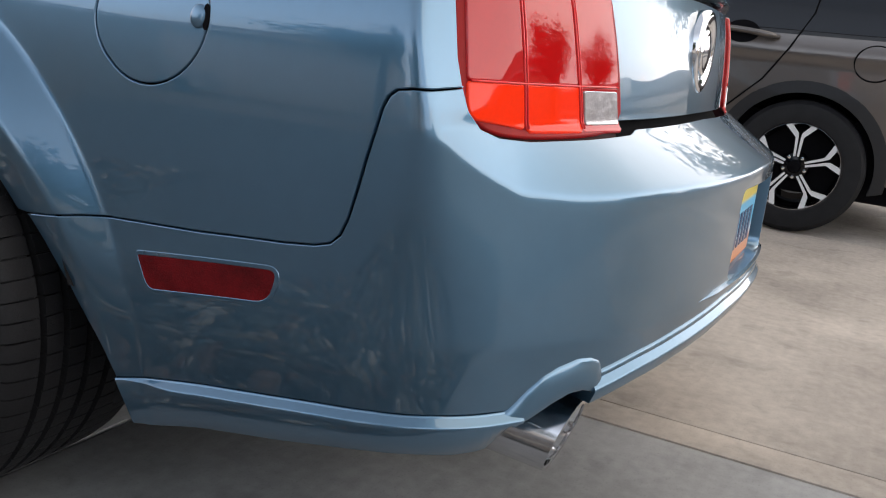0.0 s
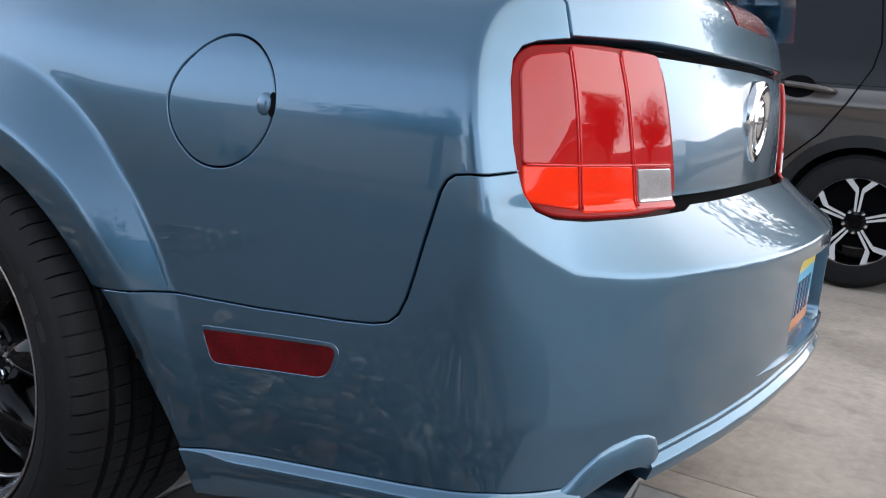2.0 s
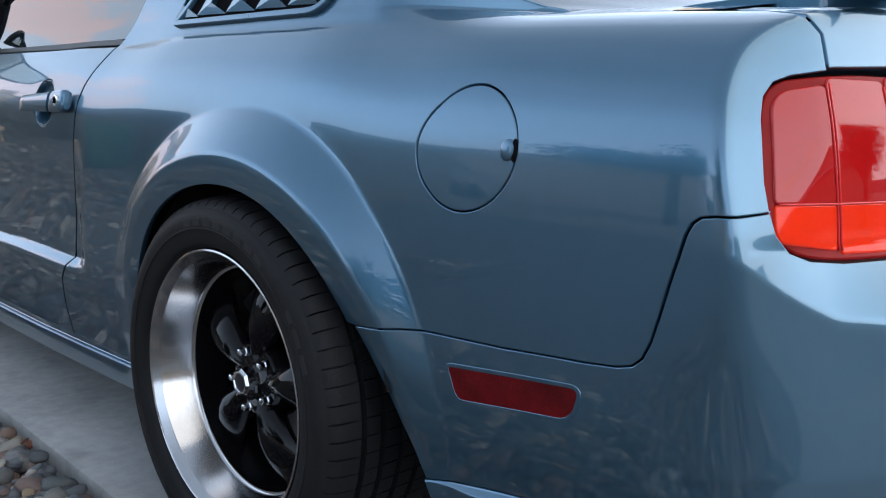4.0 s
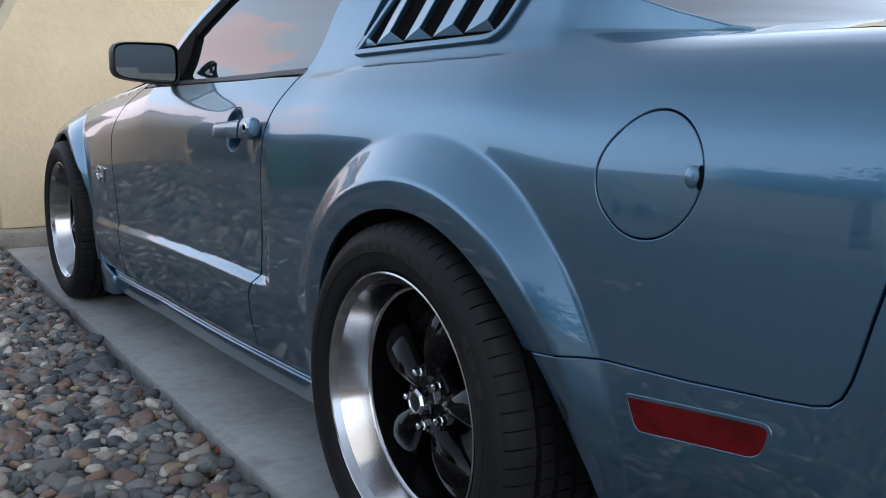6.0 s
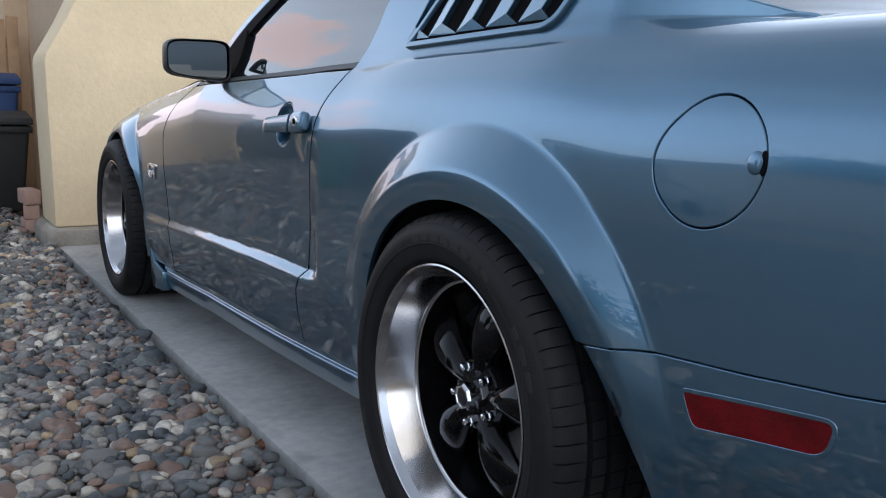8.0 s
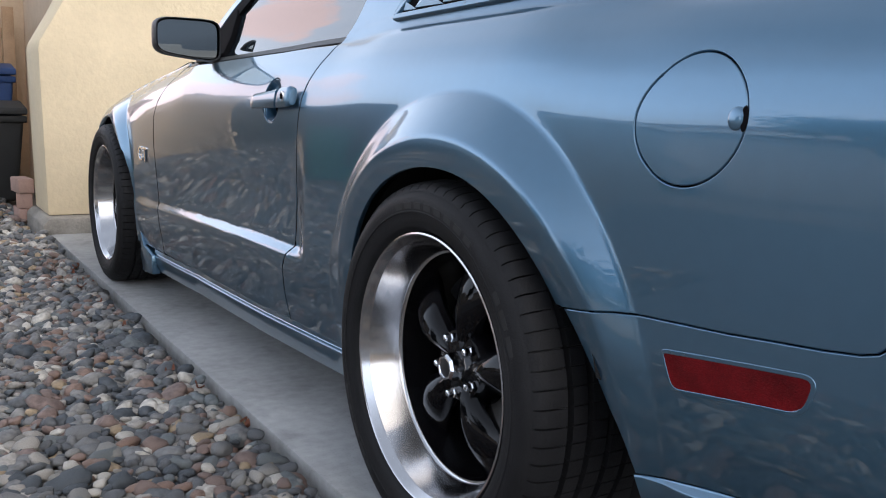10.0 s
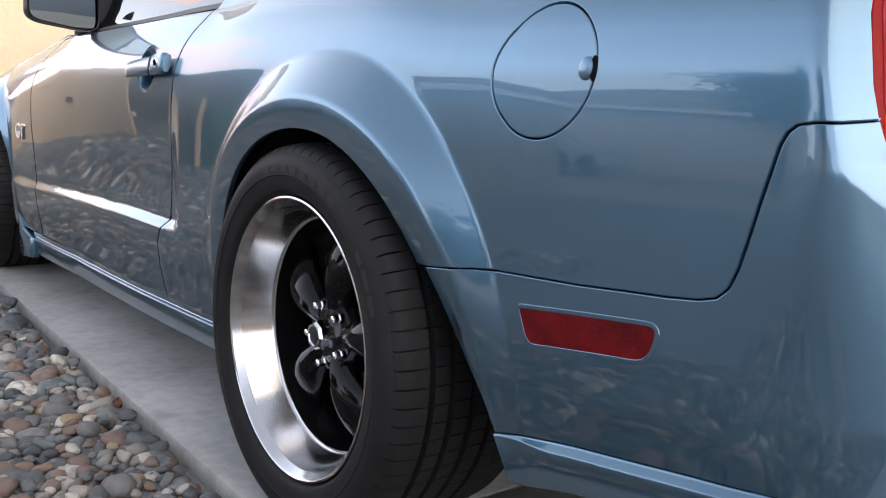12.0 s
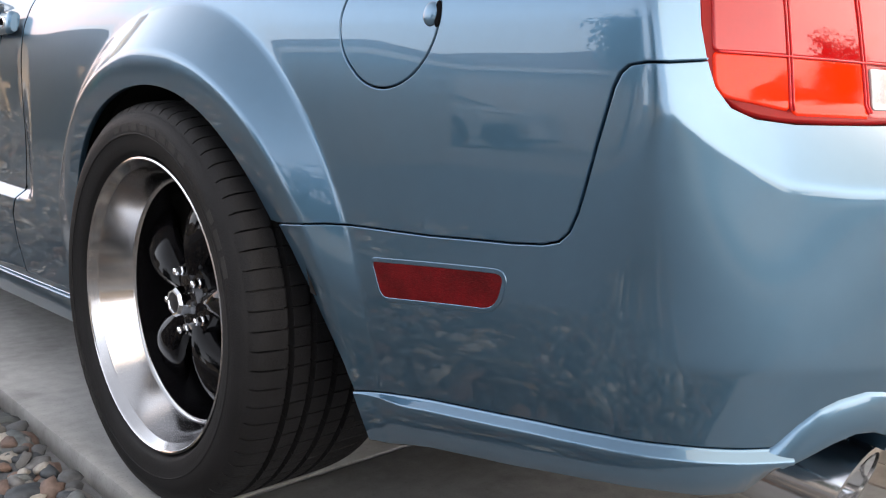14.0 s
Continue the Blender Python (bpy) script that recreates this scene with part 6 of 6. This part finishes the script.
house("street_house", "tan house on the far side of the street", -17.0, -4.0, -37.0, -28.0, 2.9, 2.0, TAN, "x")
own = tagged(new("wall_house"), "cream stucco house front beyond the driveway", "wall", kind="structure")
box("house_wall", (4.6, 4.3, -0.1), (14.0, 4.7, 3.0), STUCCO, own)
road = box("road", (-120, -24.0, -0.074), (120, -14.0, -0.068), ASPHALT)
tagged(road, "dark asphalt street", "road", kind="structure")

hills = bmesh.new()
n = 160
rows = []
for i in range(n + 1):
    a = 2 * math.pi * i / n
    h = 12 + 11 * abs(noise.noise(Vector((math.cos(a) * 2.2, math.sin(a) * 2.2, 3.0)))) + 5 * noise.noise(Vector((math.cos(a) * 9, math.sin(a) * 9, 1.0)))
    rows.append([hills.verts.new((math.cos(a) * r, math.sin(a) * r, z)) for r, z in ((330, -2), (380, h * 0.45), (430, h * 0.8), (470, h), (540, -2))])
for i in range(n):
    for k in range(4):
        hills.faces.new((rows[i][k], rows[i + 1][k], rows[i + 1][k + 1], rows[i][k + 1]))
tagged(bm_part("backdrop_hills", hills, HILL, None, smooth=True), "low dark desert hills on the horizon", "hills", kind="structure")


def tree(label, x, y, h, spread, seed, rise=0.9):
    t = thing("tree", label, "tree", (x, y, -0.08))
    r = np.random.default_rng(seed)
    tr = tube("trunk", [(0, 0, 0), (0.06, 0.03, h * 0.25), (0.02, -0.05, h * 0.45), (0.0, 0.0, h * 0.8)], 0.12, BARK, t, n=8, radii=[h * 0.035, h * 0.026, h * 0.020, h * 0.006])
    cents = []
    for i in range(16):
        a, el = r.uniform(0, 2 * math.pi), r.uniform(0.25, 1.0)
        ln = spread * r.uniform(0.55, 1.0)
        p0 = Vector((0.02, -0.02, h * r.uniform(0.28, 0.6)))
        p2 = p0 + Vector((math.cos(a) * ln, math.sin(a) * ln, ln * el * rise))
        p1 = (p0 + p2) / 2 + Vector((0, 0, ln * 0.08))
        tube("limb", [p0, p1, p2], 0.05, BARK, t, n=6, radii=[h * 0.012, h * 0.007, h * 0.003])
        cents += [p1, p2, (p1 + p2) / 2]
    cents = np.array([tuple(c) for c in cents] + [(0, 0, h * 0.85)])
    n = int(5200 * max(1.0, (spread / 1.6) ** 2))
    c = cents[r.integers(0, len(cents), n)] + r.normal(0, spread * 0.20, (n, 3)) * np.array([1, 1, 0.85])
    d1 = r.normal(size=(n, 3))
    d1 /= np.linalg.norm(d1, axis=1, keepdims=True)
    d2 = np.cross(d1, r.normal(size=(n, 3)))
    d2 /= np.linalg.norm(d2, axis=1, keepdims=True)
    s_ = r.uniform(0.05, 0.12, (n, 1)) * h / 5
    v = np.stack([c - d1 * s_, c + d2 * s_ * 0.45, c + d1 * s_, c - d2 * s_ * 0.45], 1).reshape(-1, 3)
    f = np.arange(4 * n).reshape(-1, 4)
    link("crown", mesh_of("crown", v, f, False), LEAF, t, "open crown of small dark leaves")
    return t


tree("dark leafy street tree with an open crown", -14.8, 4.0, 7.0, 1.9, 3)
tree("dark leafy street tree with an open crown", 9.4, -13.0, 3.9, 1.35, 4, rise=1.5)
tree("dark leafy street tree with an open crown", 13.4, -13.3, 3.6, 1.3, 8, rise=1.5)
tree("dark leafy street tree with an open crown", -9.6, -2.7, 5.6, 1.7, 9)
tree("dark leafy street tree with an open crown", 14.5, -3.2, 6.6, 2.6, 14)


# ---- dry leaves caught along the slab's edge ----
dry = mat("dry_leaf", (0.15, 0.055, 0.032), 0.7, vary=0.3, size=30)
rl = np.random.default_rng(12)
for i in range(16):
    lx, ly = -0.985 - abs(rl.normal(0, 0.07)), rl.uniform(0.7, 3.2)
    n = 7
    L, W = rl.uniform(0.010, 0.020), rl.uniform(0.004, 0.008)
    vs = [(L * (k / (n - 1) - 0.5) * 2, sd * W * math.sin(math.pi * (0.06 + 0.88 * k / (n - 1))), 0.008 * math.cos(k * 0.9) + (0.006 if sd else 0)) for k in range(n) for sd in (-1, 0, 1)]
    fs = [(3 * k + a, 3 * k + a + 1, 3 * k + a + 4, 3 * k + a + 3) for k in range(n - 1) for a in (0, 1)]
    ob = link("dry_leaf", mesh_of("dry_leaf", vs, fs), dry)
    ob.matrix_world = Matrix.Translation((lx, ly, 0.012)) @ Euler((rl.normal(0, 0.3), rl.normal(0, 0.3), rl.uniform(0, 6.28))).to_matrix().to_4x4()
    tagged(ob, "small dry reddish leaf lying among the pebbles", "leaf", "dry leaves")
